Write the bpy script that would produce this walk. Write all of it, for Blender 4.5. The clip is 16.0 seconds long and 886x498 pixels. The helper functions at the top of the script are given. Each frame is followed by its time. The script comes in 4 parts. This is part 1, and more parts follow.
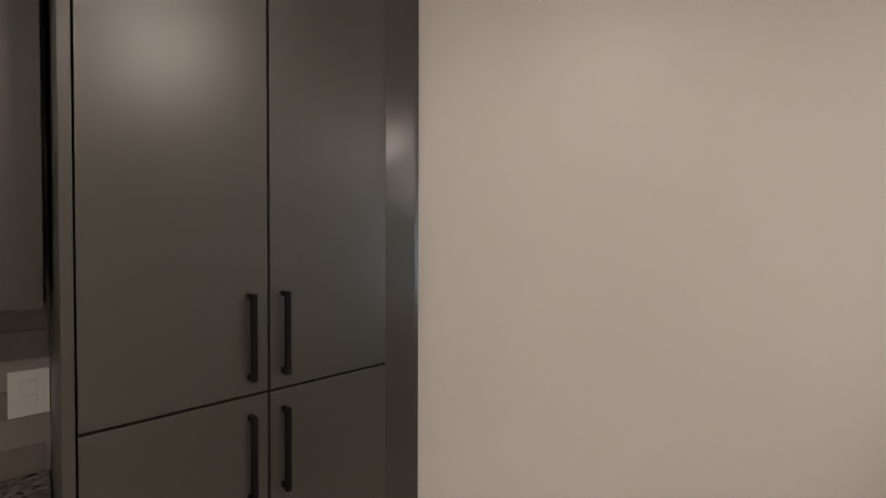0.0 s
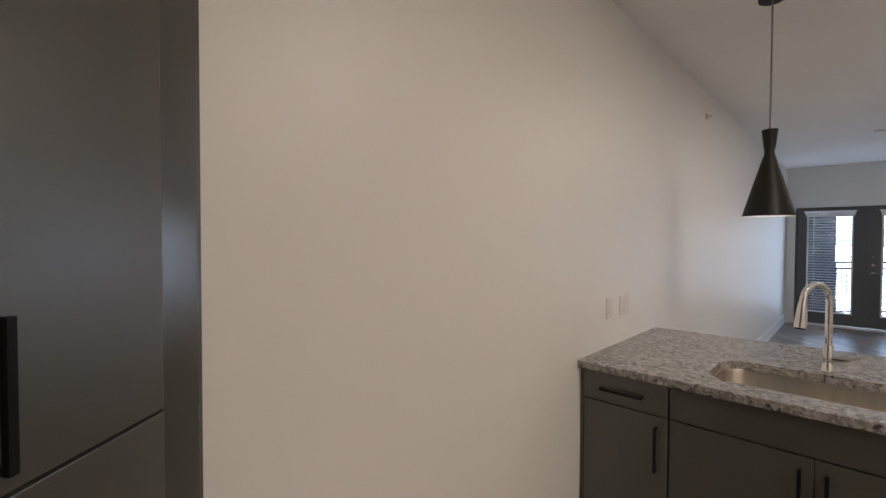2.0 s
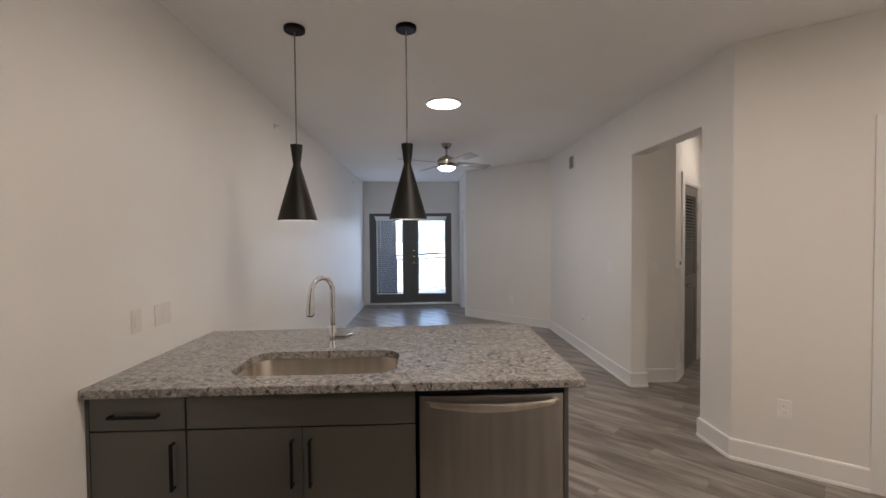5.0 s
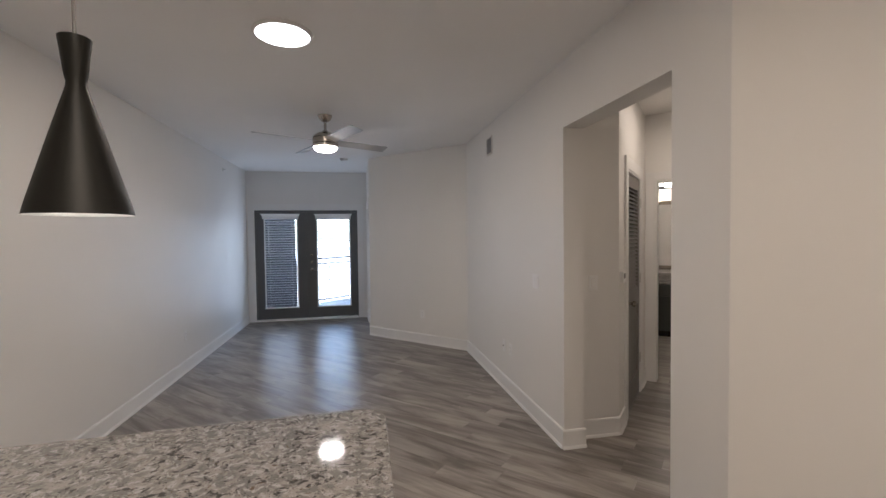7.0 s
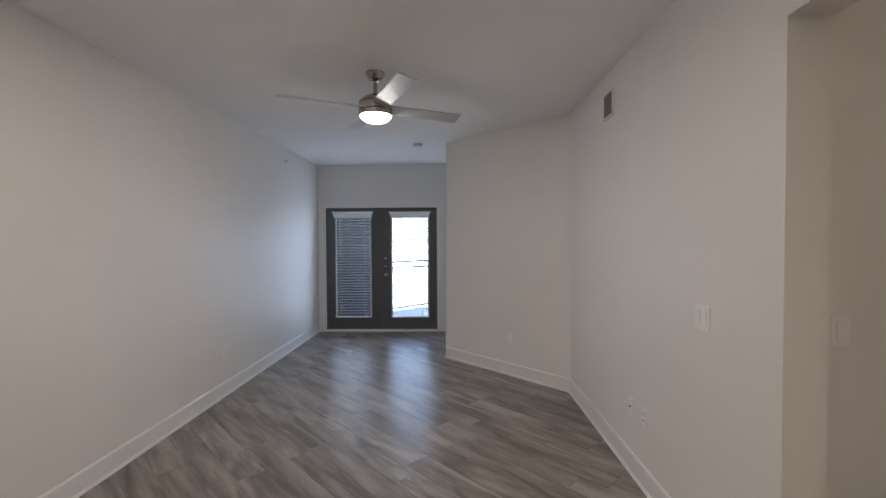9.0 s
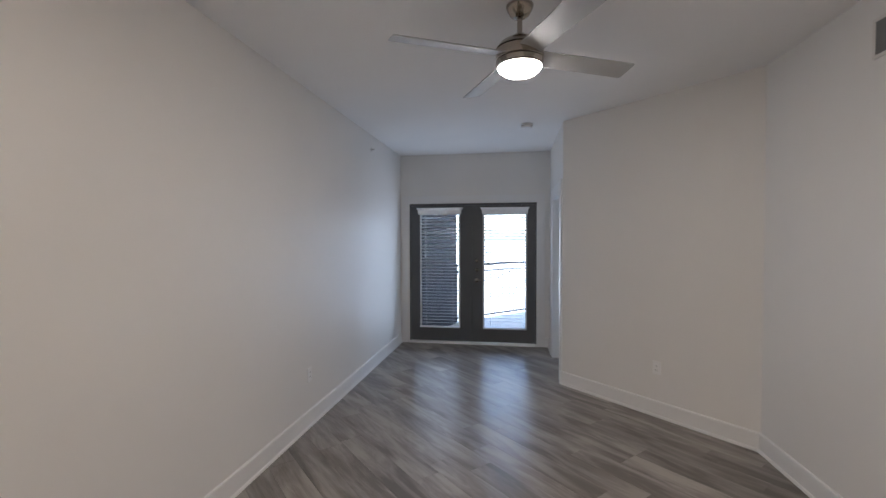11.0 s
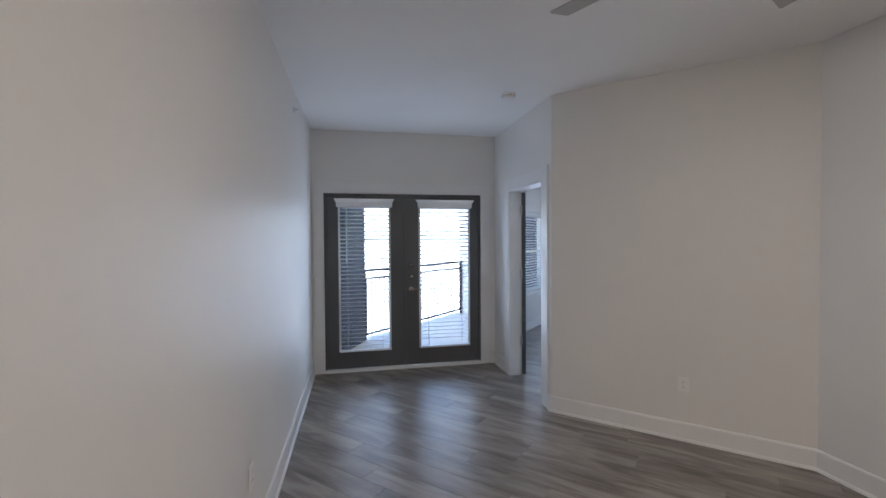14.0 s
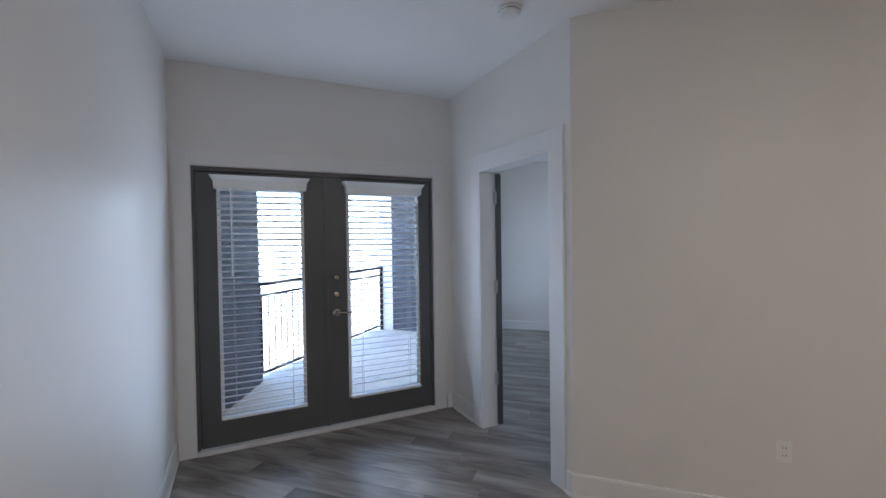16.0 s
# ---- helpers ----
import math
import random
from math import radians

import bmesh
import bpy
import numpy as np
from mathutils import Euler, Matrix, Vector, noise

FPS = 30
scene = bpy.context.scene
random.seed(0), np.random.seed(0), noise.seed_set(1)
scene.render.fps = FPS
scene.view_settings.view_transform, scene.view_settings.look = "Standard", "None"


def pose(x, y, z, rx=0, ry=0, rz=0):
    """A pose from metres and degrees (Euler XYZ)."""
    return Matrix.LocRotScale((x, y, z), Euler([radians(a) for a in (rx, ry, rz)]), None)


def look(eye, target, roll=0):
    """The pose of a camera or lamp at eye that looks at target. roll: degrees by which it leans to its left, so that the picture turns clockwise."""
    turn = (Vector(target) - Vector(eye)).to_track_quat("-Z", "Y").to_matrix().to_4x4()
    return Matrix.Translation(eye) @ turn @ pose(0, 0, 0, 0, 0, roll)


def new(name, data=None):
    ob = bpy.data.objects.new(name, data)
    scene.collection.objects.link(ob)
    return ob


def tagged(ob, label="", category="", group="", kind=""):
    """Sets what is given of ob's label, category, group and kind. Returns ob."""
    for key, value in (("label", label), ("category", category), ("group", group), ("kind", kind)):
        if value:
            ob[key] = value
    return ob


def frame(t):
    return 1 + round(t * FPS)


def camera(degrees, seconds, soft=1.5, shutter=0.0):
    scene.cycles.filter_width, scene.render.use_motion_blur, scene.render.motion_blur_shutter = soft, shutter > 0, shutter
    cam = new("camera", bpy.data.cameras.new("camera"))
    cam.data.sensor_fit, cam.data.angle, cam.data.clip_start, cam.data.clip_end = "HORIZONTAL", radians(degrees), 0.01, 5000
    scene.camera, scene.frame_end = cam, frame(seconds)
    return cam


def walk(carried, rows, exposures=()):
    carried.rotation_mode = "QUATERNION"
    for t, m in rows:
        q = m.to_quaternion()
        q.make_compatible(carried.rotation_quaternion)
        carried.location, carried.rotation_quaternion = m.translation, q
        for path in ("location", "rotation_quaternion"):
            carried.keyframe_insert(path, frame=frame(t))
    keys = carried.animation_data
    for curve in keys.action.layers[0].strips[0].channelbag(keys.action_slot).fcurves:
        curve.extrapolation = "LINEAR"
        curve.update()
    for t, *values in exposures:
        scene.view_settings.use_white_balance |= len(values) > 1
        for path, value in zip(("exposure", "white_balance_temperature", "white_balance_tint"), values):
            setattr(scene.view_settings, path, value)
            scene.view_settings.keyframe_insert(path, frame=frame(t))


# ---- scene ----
cam = camera(91.8, 16.0)
PATH = [
    (0, (0.515, 0.211, 1.535), (-1.482, 0.325, 1.497), 0.2),
    (0.5, (0.306, 0.117, 1.523), (-1.619, 0.659, 1.488), 0.2),
    (1, (0.215, 0.06, 1.51), (-1.574, 0.952, 1.46), 0.2),
    (1.5, (0.242, 0.001, 1.499), (-1.376, 1.175, 1.451), 0.2),
    (2, (0.261, -0.071, 1.514), (-1.129, 1.366, 1.467), 0.2),
    (2.5, (0.271, -0.144, 1.523), (-0.852, 1.51, 1.472), 0.0),
    (3, (0.298, -0.212, 1.524), (-0.544, 1.601, 1.477), -0.2),
    (3.5, (0.328, -0.284, 1.534), (-0.262, 1.627, 1.486), -0.2),
    (4, (0.398, -0.275, 1.536), (0.049, 1.693, 1.489), -0.3),
    (4.5, (0.513, -0.116, 1.52), (0.402, 1.88, 1.471), -0.3),
    (5, (0.69, 0.123, 1.527), (0.776, 2.12, 1.475), -0.5),
    (5.2, (0.755, 0.232, 1.52), (0.909, 2.226, 1.468), -0.5),
    (7.5, (1.457, 1.817, 1.583), (1.85, 3.777, 1.521), -0.7),
    (8, (1.58, 2.127, 1.561), (1.837, 4.11, 1.51), -0.5),
    (8.5, (1.609, 2.468, 1.542), (1.706, 4.466, 1.496), -0.3),
    (9, (1.591, 2.799, 1.563), (1.542, 4.798, 1.516), -0.3),
    (9.5, (1.59, 3.142, 1.564), (1.385, 5.131, 1.52), -0.2),
    (10, (1.485, 3.426, 1.568), (1.148, 5.397, 1.523), -0.1),
    (12.5, (0.127, 3.973, 1.587), (0.056, 5.971, 1.528), -0.2),
    (13, (-0.037, 4.216, 1.59), (0.077, 6.212, 1.531), -0.3),
    (13.5, (-0.173, 4.531, 1.572), (0.106, 6.511, 1.522), -0.2),
    (14, (-0.219, 4.887, 1.55), (0.184, 6.846, 1.505), -0.4),
    (14.5, (-0.227, 5.311, 1.564), (0.264, 7.249, 1.515), -0.4),
    (15, (-0.297, 5.709, 1.576), (0.31, 7.614, 1.529), -0.5),
    (15.5, (-0.293, 6.095, 1.555), (0.432, 7.958, 1.506), -0.6),
    (16, (-0.272, 6.485, 1.535), (0.59, 8.29, 1.494), -0.8),
]
EXPOSURES = [(0.0, 3.08, 5460, 12), (16.0, 3.08, 5460, 12)]
walk(cam, [(t, look(eye, target, roll)) for t, eye, target, roll in PATH], EXPOSURES)

# ---- world, sun, lamps ----
world = bpy.data.worlds.new("world")
scene.world = world
world.use_nodes = True
wn = world.node_tree.nodes
sky = wn.new("ShaderNodeTexSky")
sky.sky_type = "NISHITA"
sky.sun_disc = False
sky.dust_density = 1.6
sky.sun_elevation = radians(46)
sky.sun_rotation = radians(200)
world.node_tree.links.new(sky.outputs[0], wn["Background"].inputs[0])
wn["Background"].inputs[1].default_value = 0.14

SUN_DIR = Vector((-0.24, -0.66, 0.72))


def lamp(name, kind, energy, colour, m, size=0.1, size_y=None):
    data = bpy.data.lights.new(name, kind)
    data.energy, data.color = energy, colour
    if kind == "AREA":
        data.size = size
        data.shape = "DISK"
        if size_y:
            data.shape, data.size_y = "RECTANGLE", size_y
    if kind == "POINT":
        data.shadow_soft_size = size
    if kind == "SUN":
        data.angle = radians(0.6)
    ob = new(name, data)
    ob.matrix_world = m
    return ob


WARM = (1.0, 0.755, 0.52)
lamp("sun", "SUN", 3.5, (1.0, 0.95, 0.88), look(SUN_DIR * 50, (0, 0, 0)))
# daylight of the sky and the sunlit deck, in the opening of each glazed door leaf and of the bedroom window
SKYLIGHT = (0.80, 0.885, 1.0)
for x in (-0.1025, 0.8575):
    for z in (0.70, 1.50):
        lamp("window_daylight", "AREA", 0.29, SKYLIGHT, look((x, 9.83, z), (x, 7.9, z + 0.55)), 0.58, 0.80)
# added fill lamp at an unseen opening in the bedroom's east wall
lamp("bedroom_side_fill", "AREA", 0.6, (0.86, 0.92, 1.0), look((5.68, 8.57, 1.3), (4.2, 9.9, 1.2)), 1.5, 1.3)
lamp("bedroom_daylight", "AREA", 0.7, SKYLIGHT, look((2.94, 11.92, 1.30), (3.66, 11.22, 1.2)), 1.1, 1.25)

# ---- materials ----
def material(name, base, rough=0.5, metal=0.0, vary=0.06, scale=6.0, fine=120.0, bump=0.02, spec=0.5, coat=0.0):
    """Painted or plain surface with broad and fine variation in tone, gloss and relief."""
    m = bpy.data.materials.new(name)
    m.use_nodes = True
    n, l = m.node_tree.nodes, m.node_tree.links
    p = n["Principled BSDF"]
    tc = n.new("ShaderNodeTexCoord")
    a = n.new("ShaderNodeTexNoise")
    a.inputs["Scale"].default_value, a.inputs["Detail"].default_value = scale, 4
    b = n.new("ShaderNodeTexNoise")
    b.inputs["Scale"].default_value, b.inputs["Detail"].default_value = fine, 3
    l.new(tc.outputs["Object"], a.inputs["Vector"])
    l.new(tc.outputs["Object"], b.inputs["Vector"])
    mix = n.new("ShaderNodeMath")
    mix.operation = "MULTIPLY_ADD"
    l.new(b.outputs["Fac"], mix.inputs[0])
    mix.inputs[1].default_value = 0.4
    l.new(a.outputs["Fac"], mix.inputs[2])
    ramp = n.new("ShaderNodeMapRange")
    l.new(mix.outputs[0], ramp.inputs["Value"])
    ramp.clamp = False
    ramp.inputs["From Min"].default_value, ramp.inputs["From Max"].default_value = 0.35, 1.05
    ramp.inputs["To Min"].default_value, ramp.inputs["To Max"].default_value = 1 - vary, 1 + vary
    col = n.new("ShaderNodeVectorMath")
    col.operation = "SCALE"
    col.inputs[0].default_value = base
    l.new(ramp.outputs[0], col.inputs["Scale"])
    l.new(col.outputs[0], p.inputs["Base Color"])
    r = n.new("ShaderNodeMapRange")
    l.new(a.outputs["Fac"], r.inputs["Value"])
    r.inputs["To Min"].default_value, r.inputs["To Max"].default_value = max(0.02, rough - 0.06), rough + 0.06
    l.new(r.outputs[0], p.inputs["Roughness"])
    p.inputs["Metallic"].default_value = metal
    p.inputs["Specular IOR Level"].default_value = spec
    p.inputs["Coat Weight"].default_value = coat
    if bump:
        bp_ = n.new("ShaderNodeBump")
        bp_.inputs["Strength"].default_value, bp_.inputs["Distance"].default_value = bump, 0.01
        l.new(b.outputs["Fac"], bp_.inputs["Height"])
        l.new(bp_.outputs[0], p.inputs["Normal"])
    return m


def glowing(name, colour, strength):
    m = bpy.data.materials.new(name)
    m.use_nodes = True
    p = m.node_tree.nodes["Principled BSDF"]
    p.inputs["Base Color"].default_value = (0.9, 0.9, 0.88, 1)
    p.inputs["Emission Color"].default_value = (*colour, 1)
    p.inputs["Emission Strength"].default_value = strength
    return m


def glass_material():
    m = bpy.data.materials.new("clear_glass")
    m.use_nodes = True
    p = m.node_tree.nodes["Principled BSDF"]
    p.inputs["Base Color"].default_value = (0.96, 0.98, 0.98, 1)
    p.inputs["Roughness"].default_value = 0.0
    p.inputs["IOR"].default_value = 1.45
    p.inputs["Transmission Weight"].default_value = 1.0
    return m


def granite_material():
    """Grey-white speckled granite: pale ground, grey clouds, dark and rust flecks."""
    m = bpy.data.materials.new("granite")
    m.use_nodes = True
    n, l = m.node_tree.nodes, m.node_tree.links
    p = n["Principled BSDF"]
    tc = n.new("ShaderNodeTexCoord")
    warp = n.new("ShaderNodeTexNoise")
    warp.inputs["Scale"].default_value = 14
    l.new(tc.outputs["Object"], warp.inputs["Vector"])
    add = n.new("ShaderNodeMixRGB")
    add.blend_type, add.inputs[0].default_value = "LINEAR_LIGHT", 0.035
    l.new(tc.outputs["Object"], add.inputs[1])
    l.new(warp.outputs["Color"], add.inputs[2])

    def speck(scale, lo, hi, detail=3):
        t = n.new("ShaderNodeTexNoise")
        t.inputs["Scale"].default_value, t.inputs["Detail"].default_value = scale, detail
        t.inputs["Roughness"].default_value = 0.6
        l.new(add.outputs[0], t.inputs["Vector"])
        k = n.new("ShaderNodeMapRange")
        l.new(t.outputs["Fac"], k.inputs["Value"])
        k.inputs["From Min"].default_value, k.inputs["From Max"].default_value = lo, hi
        return k.outputs[0]

    def over(below, fac, colour):
        k = n.new("ShaderNodeMixRGB")
        l.new(fac, k.inputs[0])
        if isinstance(below, tuple):
            k.inputs[1].default_value = (*below, 1)
        else:
            l.new(below, k.inputs[1])
        k.inputs[2].default_value = (*colour, 1)
        return k.outputs[0]

    c = over((0.32, 0.302, 0.278), speck(27, 0.44, 0.56), (0.20, 0.19, 0.18))
    c = over(c, speck(48, 0.53, 0.61), (0.41, 0.396, 0.378))
    c = over(c, speck(40, 0.57, 0.63), (0.07, 0.066, 0.062))
    c = over(c, speck(95, 0.62, 0.67), (0.15, 0.115, 0.085))
    c = over(c, speck(170, 0.62, 0.67), (0.04, 0.04, 0.04))
    l.new(c, p.inputs["Base Color"])
    p.inputs["Roughness"].default_value = 0.06
    return m


def plank_material():
    """Grey-brown wood-look vinyl plank with grain along its length, each plank in its own tone."""
    m = bpy.data.materials.new("vinyl_plank")
    m.use_nodes = True
    n, l = m.node_tree.nodes, m.node_tree.links
    p = n["Principled BSDF"]
    tc, info, geo = n.new("ShaderNodeTexCoord"), n.new("ShaderNodeObjectInfo"), n.new("ShaderNodeNewGeometry")
    rnd = n.new("ShaderNodeMath")
    rnd.operation = "ADD"
    l.new(info.outputs["Random"], rnd.inputs[0])
    l.new(geo.outputs["Random Per Island"], rnd.inputs[1])
    far = n.new("ShaderNodeMath")
    far.operation = "MULTIPLY"
    l.new(rnd.outputs[0], far.inputs[0])
    far.inputs[1].default_value = 37.0
    shift = n.new("ShaderNodeVectorMath")
    l.new(tc.outputs["Object"], shift.inputs[0])
    l.new(far.outputs[0], shift.inputs[1])

    def grain(sx, sy, detail, rough=0.55, dist=0.6):
        mp = n.new("ShaderNodeVectorMath")
        mp.operation = "MULTIPLY"
        mp.inputs[1].default_value = (sx, sy, 1.0)
        l.new(shift.outputs[0], mp.inputs[0])
        t = n.new("ShaderNodeTexNoise")
        t.inputs["Scale"].default_value, t.inputs["Detail"].default_value = 1.0, detail
        t.inputs["Roughness"].default_value, t.inputs["Distortion"].default_value = rough, dist
        l.new(mp.outputs[0], t.inputs["Vector"])
        return t.outputs["Fac"]

    broad, streak, fine = grain(1.5, 7.5, 4), grain(2.6, 34.0, 5, 0.65), grain(7.0, 170.0, 3)
    s1 = n.new("ShaderNodeMath")
    s1.operation = "MULTIPLY_ADD"
    l.new(streak, s1.inputs[0])
    s1.inputs[1].default_value = 0.32
    l.new(broad, s1.inputs[2])
    s2 = n.new("ShaderNodeMath")
    s2.operation = "MULTIPLY_ADD"
    l.new(fine, s2.inputs[0])
    s2.inputs[1].default_value = 0.10
    l.new(s1.outputs[0], s2.inputs[2])
    ramp = n.new("ShaderNodeValToRGB")
    ramp.color_ramp.elements[0].position, ramp.color_ramp.elements[0].color = 0.60, (0.138, 0.121, 0.106, 1)
    ramp.color_ramp.elements[1].position, ramp.color_ramp.elements[1].color = 0.90, (0.345, 0.314, 0.281, 1)
    e = ramp.color_ramp.elements.new(0.75)
    e.color = (0.235, 0.211, 0.187, 1)
    half = n.new("ShaderNodeMath")
    half.operation = "MULTIPLY"
    l.new(s2.outputs[0], half.inputs[0])
    half.inputs[1].default_value = 1.06
    l.new(half.outputs[0], ramp.inputs[0])
    fr = n.new("ShaderNodeMath")
    fr.operation = "FRACT"
    l.new(rnd.outputs[0], fr.inputs[0])
    tone = n.new("ShaderNodeMapRange")
    l.new(fr.outputs[0], tone.inputs["Value"])
    tone.inputs["To Min"].default_value, tone.inputs["To Max"].default_value = 0.85, 1.15
    sc = n.new("ShaderNodeVectorMath")
    sc.operation = "SCALE"
    l.new(ramp.outputs[0], sc.inputs[0])
    l.new(tone.outputs[0], sc.inputs["Scale"])
    l.new(sc.outputs[0], p.inputs["Base Color"])
    rr = n.new("ShaderNodeMapRange")
    l.new(streak, rr.inputs["Value"])
    rr.inputs["To Min"].default_value, rr.inputs["To Max"].default_value = 0.26, 0.42
    l.new(rr.outputs[0], p.inputs["Roughness"])
    bu = n.new("ShaderNodeBump")
    bu.inputs["Strength"].default_value, bu.inputs["Distance"].default_value = 0.12, 0.002
    l.new(s2.outputs[0], bu.inputs["Height"])
    l.new(bu.outputs[0], p.inputs["Normal"])
    return m


def brushed_material(name, base, rough, axis):
    """Brushed metal: fine streaks along one axis."""
    m = bpy.data.materials.new(name)
    m.use_nodes = True
    n, l = m.node_tree.nodes, m.node_tree.links
    p = n["Principled BSDF"]
    tc = n.new("ShaderNodeTexCoord")
    mp = n.new("ShaderNodeVectorMath")
    mp.operation = "MULTIPLY"
    mp.inputs[1].default_value = [1.5 if i == axis else 700.0 for i in range(3)]
    l.new(tc.outputs["Object"], mp.inputs[0])
    t = n.new("ShaderNodeTexNoise")
    t.inputs["Scale"].default_value, t.inputs["Detail"].default_value = 1.0, 3
    l.new(mp.outputs[0], t.inputs["Vector"])
    k = n.new("ShaderNodeMapRange")
    l.new(t.outputs["Fac"], k.inputs["Value"])
    k.inputs["To Min"].default_value, k.inputs["To Max"].default_value = rough - 0.02, rough + 0.03
    l.new(k.outputs[0], p.inputs["Roughness"])
    c = n.new("ShaderNodeMixRGB")
    l.new(t.outputs["Fac"], c.inputs[0])
    c.inputs[1].default_value = (*[v * 0.98 for v in base], 1)
    c.inputs[2].default_value = (*[min(1, v * 1.02) for v in base], 1)
    l.new(c.outputs[0], p.inputs["Base Color"])
    p.inputs["Metallic"].default_value = 1.0
    return m


def streaked_steel(name="brushed_stainless_steel", base=(0.32, 0.302, 0.28, 1), rough=0.28, drawn=0.85, turn=0.25):
    """Stainless steel brushed sideways: reflections drawn out into upright streaks, with more painted into the colour.
    """
    m = bpy.data.materials.new(name)
    m.use_nodes = True
    n, l = m.node_tree.nodes, m.node_tree.links
    p = n["Principled BSDF"]
    p.inputs["Metallic"].default_value, p.inputs["Roughness"].default_value = 1.0, rough
    p.inputs["Anisotropic"].default_value = drawn
    tan = n.new("ShaderNodeTangent")
    tan.direction_type, tan.axis = "RADIAL", "Z"
    l.new(tan.outputs[0], p.inputs["Tangent"])
    p.inputs["Anisotropic Rotation"].default_value = turn
    # rolled sheet is never quite flat: long, shallow upright waves
    tc, mp, t, bu = (n.new("ShaderNode" + k) for k in ("TexCoord", "VectorMath", "TexNoise", "Bump"))
    mp.operation = "MULTIPLY"
    mp.inputs[1].default_value = (7.0, 7.0, 0.5)
    l.new(tc.outputs["Object"], mp.inputs[0])
    l.new(mp.outputs[0], t.inputs["Vector"])
    t.inputs["Scale"].default_value, t.inputs["Detail"].default_value = 1.0, 2
    bu.inputs["Strength"].default_value, bu.inputs["Distance"].default_value = 0.3, 0.01
    # upright streaks painted into the colour, imitating drawn-out reflections
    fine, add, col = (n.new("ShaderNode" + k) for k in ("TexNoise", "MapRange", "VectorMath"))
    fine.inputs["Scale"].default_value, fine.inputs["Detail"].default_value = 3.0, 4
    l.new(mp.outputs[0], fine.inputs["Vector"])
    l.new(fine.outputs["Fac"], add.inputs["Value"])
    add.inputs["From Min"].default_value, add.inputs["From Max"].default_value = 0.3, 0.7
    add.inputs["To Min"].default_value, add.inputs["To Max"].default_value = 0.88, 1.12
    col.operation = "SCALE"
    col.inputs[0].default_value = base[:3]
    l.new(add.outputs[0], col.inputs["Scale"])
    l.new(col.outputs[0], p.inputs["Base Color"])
    l.new(t.outputs["Fac"], bu.inputs["Height"])
    l.new(bu.outputs[0], p.inputs["Normal"])
    return m


PAINT = material("wall_paint", (0.81, 0.79, 0.755), 0.48, vary=0.025, scale=1.4, fine=260, bump=0.04, spec=0.5)
GLOSS_PAINT = material("kitchen_wall_paint", (0.81, 0.79, 0.755), 0.44, vary=0.025, scale=1.4, fine=260, bump=0.03, spec=0.9)
CEIL = material("ceiling_paint", (0.91, 0.90, 0.88), 0.8, vary=0.03, scale=1.2, fine=180, bump=0.1, spec=0.2)
TRIM = material("white_trim_paint", (0.82, 0.81, 0.79), 0.32, vary=0.03, scale=3, fine=90, bump=0.01)
ALMOND = material("light_almond_plastic", (0.745, 0.71, 0.67), 0.4, vary=0.02, bump=0)
PLASTIC = material("white_plastic", (0.86, 0.85, 0.83), 0.3, vary=0.02, bump=0)
CABINET = material("grey_cabinet_laminate", (0.066, 0.064, 0.052), 0.33, vary=0.04, scale=2.5, fine=60, bump=0.0, spec=1.0)
FILLER = material("satin_cabinet_strip", (0.070, 0.068, 0.057), 0.21, vary=0.03, scale=2.5, fine=60, bump=0.0, spec=1.0)
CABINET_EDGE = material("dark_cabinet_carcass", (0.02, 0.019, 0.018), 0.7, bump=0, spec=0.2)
DOOR_GREY = material("grey_door_paint", (0.105, 0.107, 0.107), 0.38, vary=0.05, scale=4, fine=160, bump=0.02)
HALL_DOOR = material("hall_door_paint", (0.20, 0.188, 0.172), 0.4, vary=0.05, scale=4, fine=160, bump=0.02)
BLACK = material("matte_black_metal", (0.006, 0.006, 0.0065), 0.5, metal=0.0, vary=0.1, bump=0.0, spec=0.2)
PENDANT = material("black_bronze_shade", (0.018, 0.018, 0.015), 0.5, metal=0.5, vary=0.1, bump=0.0)
SHADE_IN = material("white_shade_lining", (0.8, 0.78, 0.74), 0.5, bump=0)
CORD = material("grey_cord", (0.22, 0.21, 0.2), 0.6, bump=0)
CHROME = material("polished_chrome", (0.78, 0.78, 0.77), 0.09, metal=1.0, vary=0.02, bump=0)
NICKEL = brushed_material("brushed_nickel", (0.42, 0.385, 0.335), 0.20, 0)
SATIN = material("satin_nickel", (0.62, 0.60, 0.57), 0.42, metal=0.6, vary=0.03, bump=0)
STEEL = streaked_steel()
SINK_STEEL = streaked_steel("sink_stainless_steel", (0.60, 0.55, 0.48, 1), 0.3, 0.3)
BLADE = material("silver_fan_blade", (0.44, 0.44, 0.435), 0.55, metal=0.15, vary=0.05, bump=0.0)
BLIND = material("white_blind_slat", (0.88, 0.88, 0.87), 0.45, vary=0.02, bump=0)
TILE = material("grey_glazed_tile", (0.26, 0.24, 0.21), 0.16, vary=0.10, scale=14, fine=60, bump=0.03)
GROUT = material("grey_grout", (0.33, 0.31, 0.28), 0.85, bump=0.1)
VENT_GREY = material("vent_louvre_grey", (0.24, 0.23, 0.22), 0.5, bump=0)
SIDING = material("blue_grey_siding", (0.058, 0.061, 0.080), 0.65, vary=0.08, scale=3, fine=80, bump=0.05)
DECK = material("pale_concrete_deck", (0.64, 0.59, 0.52), 0.8, vary=0.12, scale=3, fine=60, bump=0.15)
GROUND = material("pale_pavement", (0.46, 0.45, 0.42), 0.9, vary=0.2, scale=0.15, fine=3, bump=0.1)
CERAMIC = material("white_ceramic", (0.80, 0.79, 0.76), 0.12, vary=0.01, bump=0, coat=0.3)
